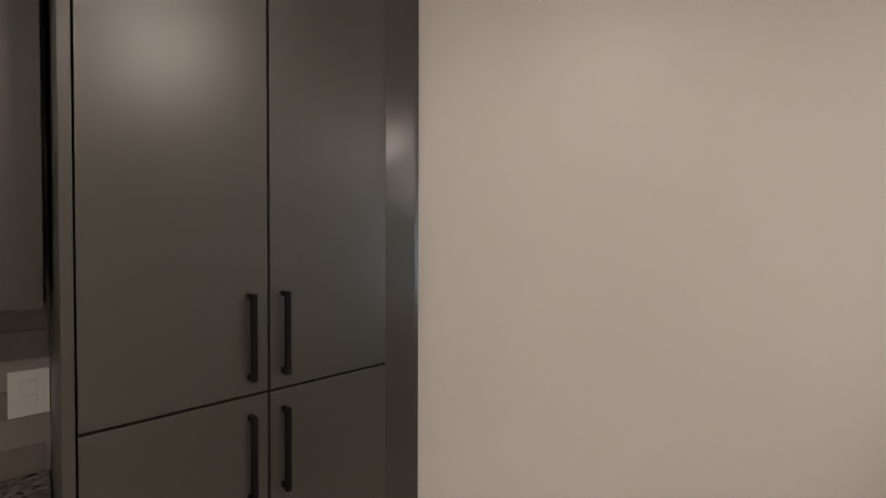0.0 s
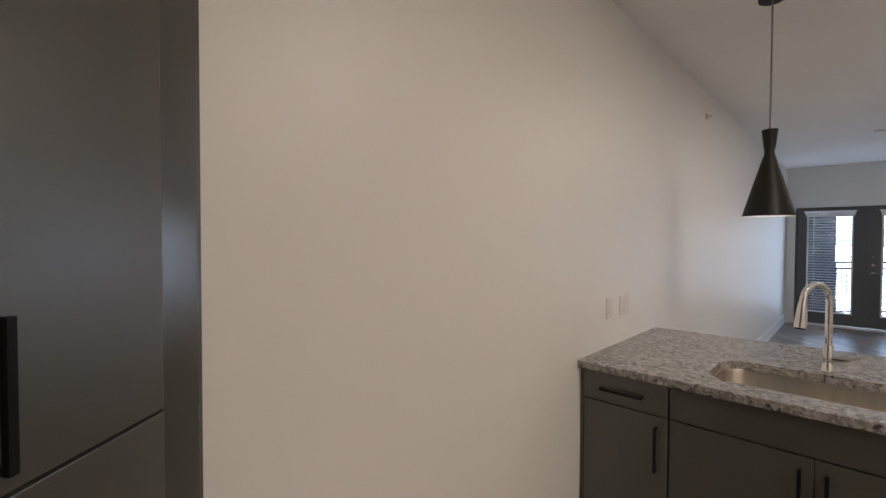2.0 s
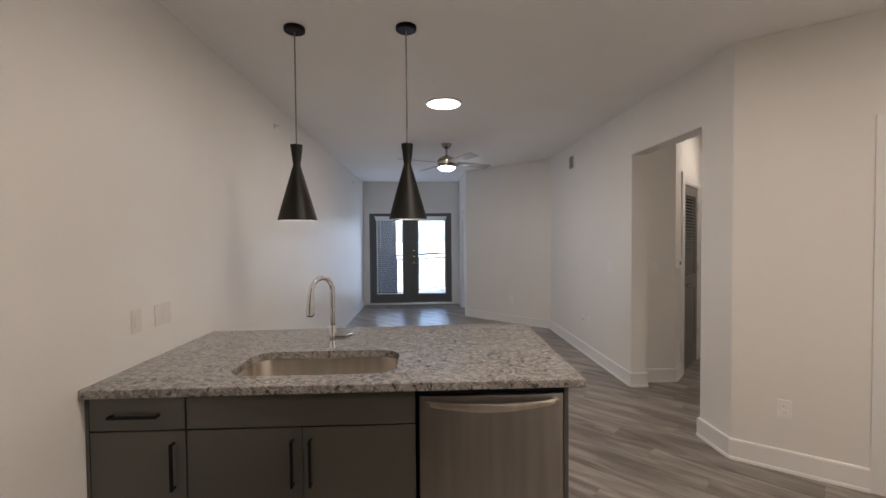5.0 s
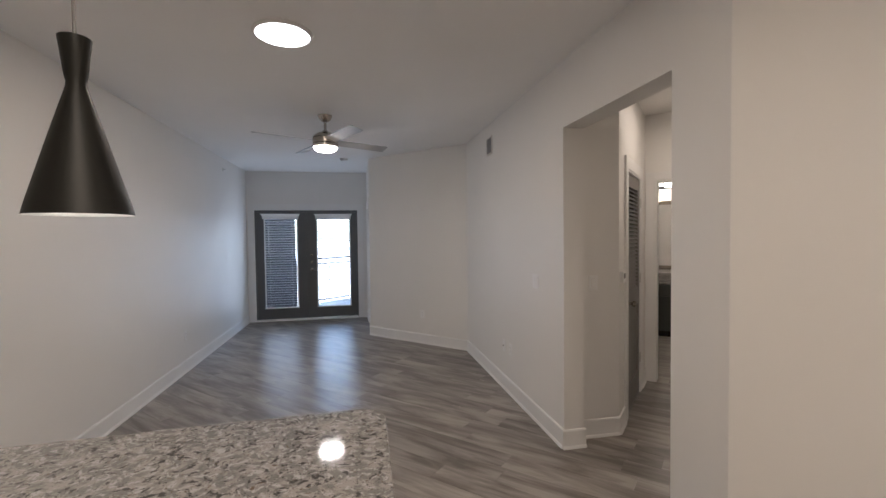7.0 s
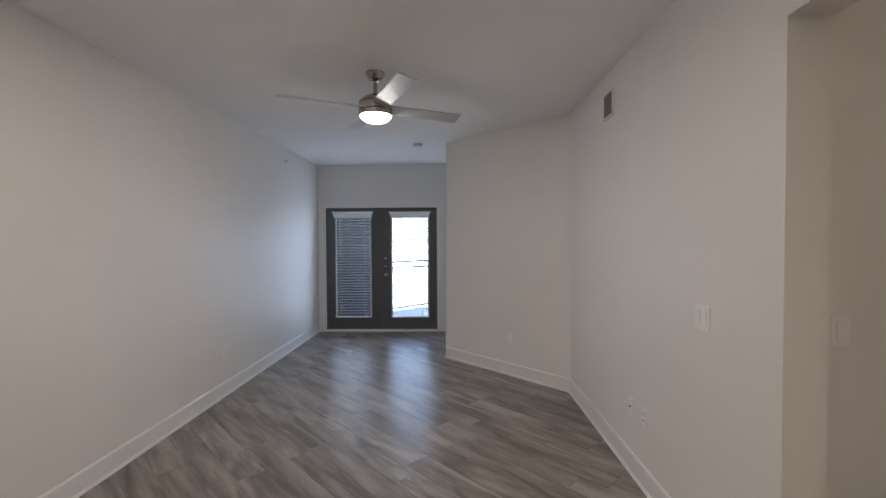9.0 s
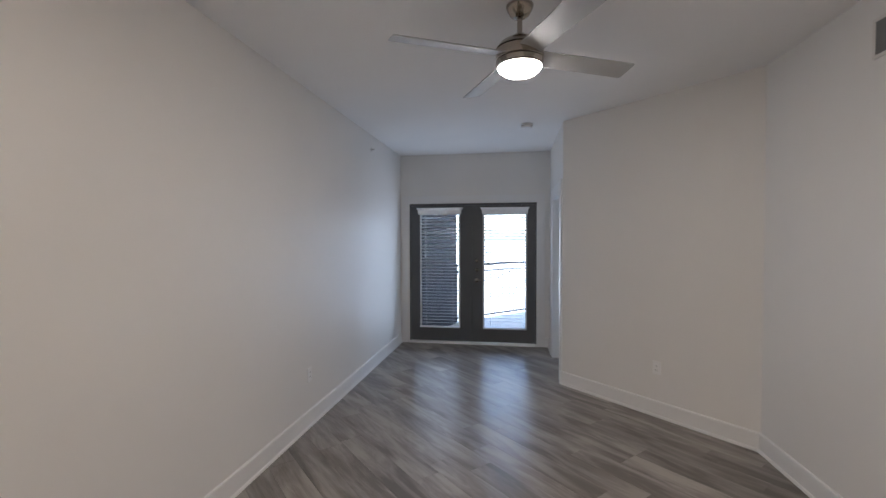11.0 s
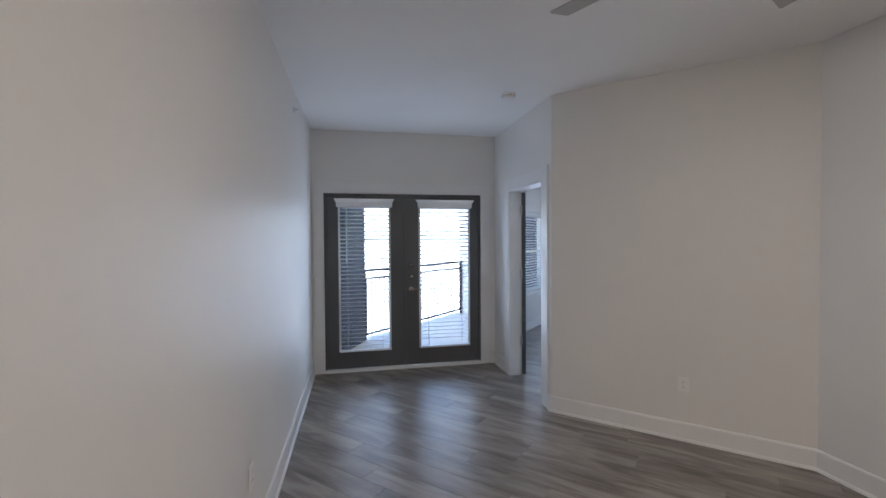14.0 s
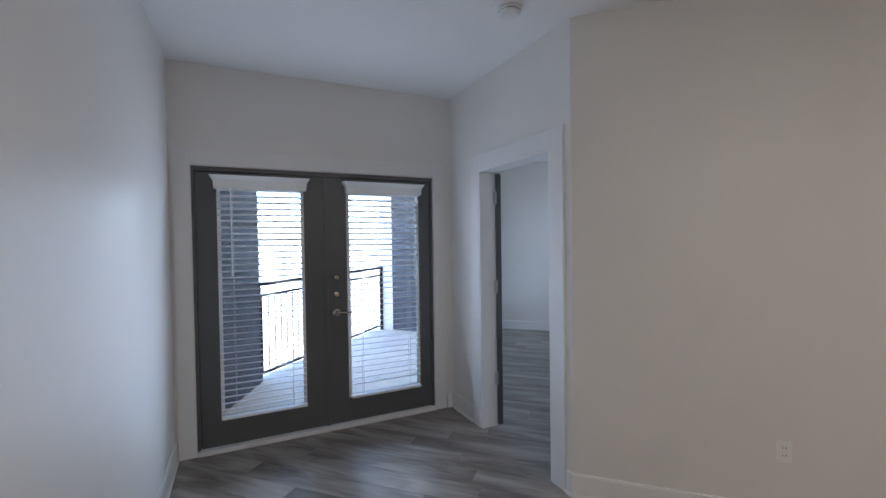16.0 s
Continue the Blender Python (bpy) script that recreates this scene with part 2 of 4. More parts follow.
VANITY = material("green_grey_vanity", (0.050, 0.055, 0.050), 0.4, vary=0.05, bump=0.01)
MIRROR = material("mirror_silver", (0.9, 0.9, 0.9), 0.03, metal=1.0, vary=0.0, bump=0)
SUBFLOOR = material("dark_underlay", (0.03, 0.027, 0.024), 0.9, bump=0)
GLASS = glass_material()
GRANITE = granite_material()
PLANK = plank_material()
DISC_GLOW = glowing("lit_ceiling_diffuser", (1.0, 0.90, 0.76), 1.1)
FAN_GLOW = glowing("lit_fan_bowl", (1.0, 0.85, 0.68), 10.0)
BULB_GLOW = glowing("lit_bulb", (1.0, 0.90, 0.74), 1.6)


# ---- mesh helpers ----
def box(bm, x0, x1, y0, y1, z0, z1, bevel=0.0, m=None):
    vs = [bm.verts.new((x, y, z)) for z in (z0, z1) for y in (y0, y1) for x in (x0, x1)]
    fs = [bm.faces.new([vs[i] for i in f]) for f in ((0, 2, 3, 1), (4, 5, 7, 6), (0, 1, 5, 4), (2, 6, 7, 3), (0, 4, 6, 2), (1, 3, 7, 5))]
    if bevel:
        es = list({e for f in fs for e in f.edges})
        made = bmesh.ops.bevel(bm, geom=es, offset=bevel, segments=2, affect="EDGES", profile=0.6)
        vs = list({v for f in made["faces"] for v in f.verts} | {v for v in vs if v.is_valid})
    if m is not None:
        bmesh.ops.transform(bm, matrix=m, verts=vs)
    return vs


def lathe(bm, profile, segs=28, m=None, caps=True):
    """profile: rows of radius and height, from bottom to top."""
    rings = []
    for r, z in profile:
        rings.append([bm.verts.new((r * math.cos(2 * math.pi * i / segs), r * math.sin(2 * math.pi * i / segs), z)) for i in range(segs)])
    for a, b in zip(rings, rings[1:]):
        for i in range(segs):
            j = (i + 1) % segs
            bm.faces.new((a[i], a[j], b[j], b[i]))
    if caps:
        bm.faces.new(rings[0][::-1])
        bm.faces.new(rings[-1])
    if m is not None:
        bmesh.ops.transform(bm, matrix=m, verts=[v for r in rings for v in r])


def tube(bm, pts, r, segs=12):
    pts = [Vector(p) for p in pts]
    rings = []
    for i, p in enumerate(pts):
        d = (pts[min(i + 1, len(pts) - 1)] - pts[max(i - 1, 0)]).normalized()
        a = d.cross(Vector((0.3, 0.2, 1.0)) if abs(d.z) < 0.9 else Vector((1, 0, 0))).normalized()
        b = d.cross(a)
        rad = r[i] if isinstance(r, (list, tuple)) else r
        rings.append([bm.verts.new(p + rad * (a * math.cos(2 * math.pi * k / segs) + b * math.sin(2 * math.pi * k / segs))) for k in range(segs)])
    for a, b in zip(rings, rings[1:]):
        for k in range(segs):
            j = (k + 1) % segs
            bm.faces.new((a[k], a[j], b[j], b[k]))
    bm.faces.new(rings[0][::-1])
    bm.faces.new(rings[-1])


def prism(bm, outline, z0, z1):
    lo = [bm.verts.new((x, y, z0)) for x, y in outline]
    hi = [bm.verts.new((x, y, z1)) for x, y in outline]
    k = len(outline)
    for i in range(k):
        j = (i + 1) % k
        bm.faces.new((lo[i], lo[j], hi[j], hi[i]))
    bm.faces.new(lo[::-1])
    bm.faces.new(hi)


def mesh_of(name, bm, mat, smooth=False):
    bmesh.ops.recalc_face_normals(bm, faces=bm.faces)
    me = bpy.data.meshes.new(name)
    bm.to_mesh(me)
    bm.free()
    me.materials.append(mat)
    if smooth:
        me.polygons.foreach_set("use_smooth", [True] * len(me.polygons))
        me.set_sharp_from_angle(angle=radians(38))
    return me


def part(name, bm, mat, parent, label="", smooth=False):
    ob = new(name, mesh_of(name, bm, mat, smooth))
    ob.parent = parent
    return tagged(ob, label)


def thing(name, label, category, m=None, group="", kind=""):
    ob = new(name)
    ob.empty_display_size = 0.1
    ob.matrix_world = m if m is not None else Matrix()
    return tagged(ob, label, category, group, kind)


def solid(name, bm, mat, label, category, kind="", smooth=False):
    return tagged(new(name, mesh_of(name, bm, mat, smooth)), label, category, kind=kind)


def boxed(name, mat, parent, *dims, bevel=0.0, label=""):
    bm = bmesh.new()
    box(bm, *dims, bevel=bevel)
    return part(name, bm, mat, parent, label)


def along(p, q):
    """A frame at p whose x runs to q, y to the left of that (out of the room), z up."""
    d = Vector((q[0] - p[0], q[1] - p[1], 0))
    return pose(p[0], p[1], 0, 0, 0, math.degrees(math.atan2(d.y, d.x))), d.length


# ---- structure: walls clockwise, the room on the right of each ----
H = 2.82
BASE_H = 0.14


def wall(name, p, q, mat=PAINT, thick=0.14, openings=(), height=H, z0=0.0):
    """openings: (from, to, top, bottom) along the wall."""
    m, length = along(p, q)
    bm = bmesh.new()
    at = 0.0
    for a, b, top, bottom in openings:
        box(bm, at, a, 0, thick, z0, height)
        box(bm, a, b, 0, thick, top, height)
        if bottom > 0:
            box(bm, a, b, 0, thick, z0, bottom)
        at = b
    box(bm, at, length, 0, thick, z0, height)
    bmesh.ops.remove_doubles(bm, verts=bm.verts, dist=0.0001)
    ob = solid(name, bm, mat, "smooth painted off-white plaster wall", "wall", "structure")
    ob.matrix_world = m
    return ob


def baseboard(p, q, a=0.0, b=None):
    m, length = along(p, q)
    b = length if b is None else b
    bm = bmesh.new()
    prof = [(0, 0.0), (-0.026, 0.0), (-0.026, 0.008), (-0.022, 0.018), (-0.015, 0.021), (-0.015, 0.128), (-0.011, 0.138), (0, BASE_H)]
    lo = [bm.verts.new((a, y, z)) for y, z in prof]
    hi = [bm.verts.new((b, y, z)) for y, z in prof]
    for i in range(len(prof) - 1):
        bm.faces.new((lo[i], lo[i + 1], hi[i + 1], hi[i]))
    bm.faces.new(lo)
    bm.faces.new(hi[::-1])
    ob = solid("baseboard", bm, TRIM, "tall white painted baseboard with shoe moulding", "baseboard", "structure")
    ob.matrix_world = m


def casing(p, q, a, b, top, w=0.09, proud=0.018, thick=0.14, back=False, lining=True):
    """White trim round an opening from a to b along the wall, with the jamb lining."""
    m, _ = along(p, q)
    bm = bmesh.new()
    sides = ((-proud, -0.0005),) + (((thick + 0.0005, thick + proud),) if back else ())
    for y0, y1 in sides:
        box(bm, a - w, a - 0.004, y0, y1, 0, top + w, 0.003)
        box(bm, b + 0.004, b + w, y0, y1, 0, top + w, 0.003)
        box(bm, a - 0.004, b + 0.004, y0, y1, top + 0.004, top + w, 0.003)
    if lining:
        box(bm, a - 0.003, a + 0.016, -proud + 0.004, thick + 0.004, 0, top)
        box(bm, b - 0.016, b + 0.003, -proud + 0.004, thick + 0.004, 0, top)
        box(bm, a + 0.016, b - 0.016, -proud + 0.004, thick + 0.004, top - 0.016, top + 0.003)
    ob = solid("trim", bm, TRIM, "white painted door casing and jamb", "door trim", "structure")
    ob.matrix_world = m
    return m


LX, FY = -0.73, 10.02
K0, K1 = (LX, 0.24), (LX, 3.04)
CORNER_L = (LX, FY)
CORNER_R = (1.50, FY)
ANG_A, ANG_B = (1.50, 8.44), (2.776, 7.149)
RIGHT_END = (2.776, 2.945)
KD = (3.95, 2.018)
PF = pose(-0.411, -0.105, 0, 0, 0, 130.34)    # pantry front: x towards the painted wall, y into the cabinet
BACK_A, BACK_B = (PF @ Vector((0.80, 0.662, 0)))[:2], (PF @ Vector((-2.4, 0.662, 0)))[:2]
BACK_C = (3.3, 0.425)

wall("wall_kitchen_west", (-0.737, 0.12), (-0.733, 3.0405), GLOSS_PAINT)
wall("wall_west", (-0.7335, 3.0405), (-0.702, FY + 0.14))
wall("wall_north", (LX + 0.0, FY), (CORNER_R[0] + 0.14, FY), openings=((-0.565 - LX, 1.312 - LX, 2.092, 0),))
wall("wall_bedroom_side", (1.5, FY - 0.0005), ANG_A, openings=((FY - 9.49, FY - 8.612, 2.095, 0),))
wall("wall_angled", ANG_A, ANG_B)
wall("wall_east", (2.776, 7.149), RIGHT_END, thick=0.16, openings=((7.149 - 4.365, 7.149 - 3.275, 2.345, 0),))
wall("wall_entry", RIGHT_END, KD, openings=((0.80, 1.43, 2.10, 0),))
wall("wall_kitchen_east", KD, BACK_C)
wall("wall_kitchen_south", BACK_C, BACK_B)
wall("wall_kitchen_back", BACK_B, BACK_A)
# thin unseen board, added to stop outside light leaking in beside the pantry
wall("wall_pantry_leak_stop", (-1.36, -0.09), (-0.85, 0.36), thick=0.02)

# hall and bath, turned by an eighth of a circle
HA, HB, HC = (2.9365, 4.49), (3.302, 4.486), (4.312, 5.545)
R2 = math.sqrt(0.5)


def bath(e1, e2):
    """A place in the bath: e1 along the doorway wall, e2 into the room."""
    return (HC[0] + R2 * (e1 + e2), HC[1] + R2 * (e2 - e1))


HD = bath(1.45, 0)
wall("wall_hall_north", HA, HB, thick=0.10)
wall("wall_hall_louvre", HB, HC, thick=0.11, openings=((0.34, 1.08, 2.115, 0),))
wall("wall_hall_bath", HC, bath(1.74, 0), thick=0.12, openings=((0.10, 0.92, 2.125, 0),))
wall("wall_hall_south", HD, (3.9, 2.95))
wall("wall_hall_entry", (3.9, 2.95), (2.9365, 3.2745), thick=0.10)
BA, BB, BC, BD = bath(-0.62, 0.12), bath(-0.62, 2.66), bath(1.6, 2.66), bath(1.6, 0.12)
wall("wall_bath_west", BA, BB)
wall("wall_bath_north", BB, BC)
wall("wall_bath_east", BC, BD)
wall("wall_bath_south", bath(0.0, 0.1203), bath(-0.62, 0.1203), thick=0.08)

# bedroom
W0, W1, W2, W3 = (1.645, 10.685), (3.715, 12.825), (6.6, 10.06), (4.6, 7.4)
WIN_A, WIN_B = 1.16, 2.43
wall("wall_bedroom_window", W0, W1, thick=0.2, openings=((WIN_A, WIN_B, 2.03, 0.62),))
wall("wall_bedroom_north", W1, W2)
# opening out of view, added for the side fill lamp
wall("wall_bedroom_east", W2, W3, openings=((0.8, 2.4, 2.0, 0.6),))
wall("wall_bedroom_south", W3, (2.90, 7.16))
wall("wall_bedroom_west", (1.645, 10.165), (1.645, 10.685), thick=0.1)

baseboard((-0.737, 0.22), (-0.733, 1.97))
baseboard((-0.7335, 3.04), (-0.702, FY - 0.02))
baseboard(CORNER_L, CORNER_R, 2.165, 2.23)
baseboard((1.5, FY), ANG_A, 0, FY - 9.49 - 0.125)
baseboard((1.5, FY), ANG_A, FY - 8.612 + 0.125, FY - 8.44 + 0.008)
baseboard(ANG_A, ANG_B, -0.006, None)
baseboard((2.776, 7.149), (2.776, 4.365), -0.01, None)
baseboard((2.776, 3.275), RIGHT_END, 0, None)
baseboard(RIGHT_END, KD, -0.008, 0.685)
baseboard((2.76, 4.365), (2.9365, 4.365), 0, 0.185)
baseboard(HA, HB)
baseboard(HB, HC, -0.01, 0.235)
baseboard(HB, HC, 1.185, None)
baseboard(BB, BC, 0.72, None)
baseboard(W0, W1)
baseboard(W1, W2)
baseboard((2.94, 3.275), (2.76, 3.275))

# outline of all the rooms, along the middle of the outer walls
OUTLINE = [(-0.80, 0.37), (-0.80, 3.0), (-0.765, 10.09), (1.60, 10.09), (1.60, 10.74), (3.71, 12.93), (6.69, 10.07), (4.64, 7.32),
           (2.90, 7.08), (2.86, 7.05), (2.86, 4.41), (2.88, 4.545), (3.27, 4.55), (4.25, 5.57), bath(-0.69, 0.05), bath(-0.69, 2.73),
           bath(1.67, 2.73), bath(1.67, 0.06), bath(1.50, 0.06), (3.95, 2.90), (2.90, 3.23), (2.86, 2.99), (4.02, 2.05), (3.35, 0.377),
           (0.66, -2.43), (-1.53, 0.07), (-1.40, -0.06), (-0.88, 0.37)]
bm = bmesh.new()
prism(bm, OUTLINE, H, H + 0.15)
solid("ceiling", bm, CEIL, "flat painted off-white ceiling", "ceiling", "structure")
floor = thing("floor", "grey-brown wood-look vinyl planks laid diagonally", "floor", kind="structure")
bm = bmesh.new()
prism(bm, OUTLINE, -0.12, -0.006)
part("underlay", bm, SUBFLOOR, floor)


# ---- shared small things ----
def bar_handle(parent, length, vertical=True, m=None):
    """Square-section bar pull with two posts, on the plane y = 0 facing -y."""
    bm = bmesh.new()
    h = length / 2
    if vertical:
        box(bm, -0.006, 0.006, -0.031, -0.020, -h, h, 0.002)
        for s in (-1, 1):
            box(bm, -0.005, 0.005, -0.022, 0.0, s * (h - 0.006) - 0.005, s * (h - 0.006) + 0.005, 0.001)
    else:
        box(bm, -h, h, -0.031, -0.020, -0.006, 0.006, 0.002)
        for s in (-1, 1):
            box(bm, s * (h - 0.006) - 0.005, s * (h - 0.006) + 0.005, -0.022, 0.0, -0.005, 0.005, 0.001)
    ob = part("handle", bm, BLACK, parent, "black metal bar handle")
    ob.matrix_basis = m
    return ob


def front(name, parent, x0, x1, z0, z1, y, label=""):
    """A flat cabinet door or drawer front, its face at y."""
    bm = bmesh.new()
    box(bm, x0, x1, y, y + 0.019, z0, z1, 0.0015)
    return part(name, bm, CABINET, parent, label)


def facing(p, q, s, z, out=0.0):
    """A pose on the wall p to q, s along it, with -y facing into the room."""
    m, _ = along(p, q)
    return m @ pose(s, -out, z)


def outlet(p, q, s, z, label="white duplex power outlet on the painted wall", mat=PLASTIC):
    t = thing("outlet", label, "outlet", facing(p, q, s, z), "wall plates")
    boxed("cover_plate", mat, t, -0.036, 0.036, -0.006, 0, -0.058, 0.058, bevel=0.002)
    for dz in (-0.02, 0.02):
        bm = bmesh.new()
        box(bm, -0.016, 0.016, -0.0085, -0.005, dz - 0.014, dz + 0.014, 0.002)
        r = part("receptacle", bm, mat, t)
        if mat is ALMOND:
            continue
        bm = bmesh.new()
        box(bm, -0.008, -0.006, -0.0092, -0.008, dz - 0.004, dz + 0.006)
        box(bm, 0.006, 0.008, -0.0092, -0.008, dz - 0.004, dz + 0.006)
        part("slot", bm, BLACK, r, "dark outlet slots")
    return t


def switch(p, q, s, z, gangs=1, label="white rocker light switch on the painted wall", mat=PLASTIC):
    t = thing("light_switch", label, "light switch", facing(p, q, s, z), "wall plates")
    w = 0.036 + 0.023 * (gangs - 1)
    boxed("cover_plate", mat, t, -w, w, -0.006, 0, -0.058, 0.058, bevel=0.002)
    for g in range(gangs):
        cx = (g - (gangs - 1) / 2) * 0.046
        bm = bmesh.new()
        box(bm, cx - 0.016, cx + 0.016, -0.010, -0.005, -0.033, 0.033, 0.002, None)
        part("rocker", bm, mat, t)
        if mat is PLASTIC:
            # rim darker than the plate, stands in for shade round the rocker
            boxed("rocker_shade_rim", ALMOND, t, cx - 0.0178, cx + 0.0178, -0.0066, -0.005, -0.0348, 0.0348, label="darker rim standing in for the shaded gap round the rocker")
    return t


def hinge(parent, m):
    bm = bmesh.new()
    box(bm, -0.018, 0.018, -0.003, 0.0, -0.045, 0.045, 0.001)
    lathe(bm, [(0.006, -0.048), (0.006, 0.048)], 10, pose(0, -0.005, 0))
    ob = part("hinge", bm, SATIN, parent, "brushed nickel door hinge", True)
    ob.matrix_basis = m
    return ob


def lever(parent, m, flip=1):
    """Round rose with a lever, on the plane y = 0 facing -y."""
    bm = bmesh.new()
    lathe(bm, [(0.032, 0.0), (0.032, 0.006), (0.026, 0.011), (0.012, 0.013), (0.012, 0.045)], 22, pose(0, 0, 0, 90))
    tube(bm, [(0, -0.045, 0), (flip * 0.03, -0.047, 0.002), (flip * 0.075, -0.046, -0.002), (flip * 0.115, -0.043, -0.006)], [0.010, 0.009, 0.008, 0.007])
    ob = part("door_handle", bm, NICKEL, parent, "brushed nickel lever handle", True)
    ob.matrix_basis = m
    return ob


# ---- French doors ----
fd = thing("door_1", "closed dark grey glazed French doors to the balcony", "French door", pose(0, FY, 0), kind="structure")
bm = bmesh.new()
box(bm, -0.565, -0.545, 0.0, 0.10, 0.03, 2.092)
box(bm, 1.292, 1.312, 0.0, 0.10, 0.03, 2.092)
box(bm, -0.545, 1.292, 0.0, 0.10, 2.06, 2.092)
box(bm, -0.545, -0.525, 0.057, 0.075, 0.036, 2.06)
box(bm, 1.272, 1.292, 0.057, 0.075, 0.036, 2.06)
box(bm, -0.525, 1.272, 0.057, 0.075, 2.035, 2.06)
part("door_frame", bm, DOOR_GREY, fd)
boxed("threshold", TRIM, fd, -0.565, 1.312, -0.03, 0.13, 0.0, 0.035, bevel=0.006, label="pale aluminium threshold")
for x0, x1, g0, g1 in ((-0.541, 0.364, -0.395, 0.19), (0.370, 1.288, 0.55, 1.165)):
    leaf = new("door_leaf")
    leaf.parent = fd
    bm = bmesh.new()
    for d in ((x0, g0, 0.04, 2.055), (g1, x1, 0.04, 2.055), (g0, g1, 0.04, 0.25), (g0, g1, 1.95, 2.055)):
        box(bm, d[0], d[1], 0.012, 0.056, d[2], d[3])
    part("stile_and_rail", bm, DOOR_GREY, leaf)
    bm = bmesh.new()
    for a, b, c, d in ((g0 - 0.012, g0 + 0.012, 0.238, 1.962), (g1 - 0.012, g1 + 0.012, 0.238, 1.962), (g0 + 0.012, g1 - 0.012, 0.238, 0.262), (g0 + 0.012, g1 - 0.012, 1.938, 1.962)):
        box(bm, a, b, 0.004, 0.0118, c, d, 0.002)
    part("glazing_bead", bm, TRIM, leaf, "white glazing bead")
    bm = bmesh.new()
    box(bm, g0, g1, 0.032, 0.037, 0.25, 1.95)
    pane = part("pane", bm, GLASS, leaf, "clear glass")
    pane.visible_shadow = False
boxed("astragal", DOOR_GREY, fd, 0.352, 0.382, -0.002, 0.011, 0.04, 2.055, bevel=0.003)
for z in (1.241, 1.104):
    bm = bmesh.new()
    lathe(bm, [(0.027, 0.0), (0.027, 0.008), (0.021, 0.016), (0.010, 0.018), (0.010, 0.024)], 20, pose(0, 0, 0, 90))
    box(bm, -0.004, 0.004, -0.034, -0.022, -0.013, 0.013, 0.002)
    d = part("deadbolt", bm, NICKEL, fd, "round brushed nickel thumb-turn deadbolt", True)
    d.matrix_basis = pose(0.447, 0.012, z)
lever(fd, pose(0.447, 0.012, 0.955))
casing((LX, FY), (1.5, FY), -0.565 - LX, 1.312 - LX, 2.092, 0.115, lining=False)


# ---- blinds on the door glass ----
def blind(name, label, m, w, drop, pitch=0.046, tilt=-11, slat=0.05, group="blinds"):
    """Faux-wood blind that hangs from z = 0 at y = 0, its room side to -y."""
    t = thing(name, label, "window blind", m, group)
    bm = bmesh.new()
    h = w / 2
    rings = []
    for z, g, y in ((-0.012, 0.020, -0.064), (0.045, 0.024, -0.066), (0.058, 0.034, -0.074), (0.082, 0.048, -0.084)):
        rings.append([bm.verts.new(p) for p in ((-h - g, -0.001, z), (-h - g, y, z), (h + g, y, z), (h + g, -0.001, z))])
    for lo, hi in zip(rings, rings[1:]):
        for a in range(4):
            c = (a + 1) % 4
            bm.faces.new((lo[a], lo[c], hi[c], hi[a]))
    bm.faces.new(rings[-1])
    v = part("valance", bm, BLIND, t, "white moulded valance")
    boxed("headrail", BLIND, t, -h, h, -0.050, -0.006, 0.01, 0.06, bevel=0.003)
    sm = bmesh.new()
    k = 6
    rows = []
    for i in range(k + 1):
        a = -slat / 2 + slat * i / k
        zz = 0.0022 * (1 - (2 * a / slat) ** 2)
        rows.append((a, zz))
    top = [[sm.verts.new((s, a, zz + 0.0017)) for a, zz in rows] for s in (-h, h)]
    bot = [[sm.verts.new((s, a, zz - 0.0017)) for a, zz in rows] for s in (-h, h)]
    for i in range(k):
        sm.faces.new((top[0][i], top[1][i], top[1][i + 1], top[0][i + 1]))
        sm.faces.new((bot[0][i], bot[0][i + 1], bot[1][i + 1], bot[1][i]))
    for lo, hi in zip(bot, top):
        sm.faces.new(lo + hi[::-1])
    sm.faces.new((top[0][0], bot[0][0], bot[1][0], top[1][0]))
    sm.faces.new((top[0][k], top[1][k], bot[1][k], bot[0][k]))
    data = mesh_of("slat", sm, BLIND)
    n = int((drop - 0.04) / pitch)
    for i in range(n):
        s = new("slat", data)
        s.parent = t
        s.matrix_basis = pose(random.uniform(-0.001, 0.001), -0.034, -0.02 - i * pitch, tilt + random.uniform(-1.5, 1.5), random.uniform(-0.15, 0.15), 0)
    boxed("bottom_rail", BLIND, t, -h, h, -0.060, -0.010, -drop, -drop + 0.018, bevel=0.003)
    for x in (-h + 0.10, h - 0.10):
        bm = bmesh.new()
        for y in (-0.060, -0.009):
            tube(bm, [(x, y, 0.01), (x, y, -drop + 0.01)], 0.0012, 6)
        part("ladder_cord", bm, BLIND, t, "white ladder cords")
    return t


def wand(t, x, length):
    bm = bmesh.new()
    tube(bm, [(x, -0.078, -0.01), (x, -0.078, -length)], 0.004, 8)
    lathe(bm, [(0.004, 0), (0.007, 0.01), (0.006, 0.03), (0.003, 0.04)], 10, pose(x, -0.078, -length - 0.03))
    part("tilt_wand", bm, BLIND, t, "clear-white tilt wand", True)


b1 = blind("window_blind", "white two-inch slat blind with open slats, on the door glass", pose(-0.1025, FY + 0.008, 1.945), 0.60, 1.70)
wand(b1, -0.21, 0.62)
b2 = blind("window_blind", "white two-inch slat blind with open slats, on the door glass", pose(0.8575, FY + 0.008, 1.940), 0.615, 1.695)
bm = bmesh.new()
tube(bm, [(0.255, -0.066, 0.0), (0.255, -0.067, -0.70)], 0.0015, 6)
lathe(bm, [(0.003, 0), (0.008, 0.008), (0.007, 0.03), (0.003, 0.036)], 10, pose(0.255, -0.067, -0.735))
part("lift_cord", bm, BLIND, b2, "white lift cord with tassel")

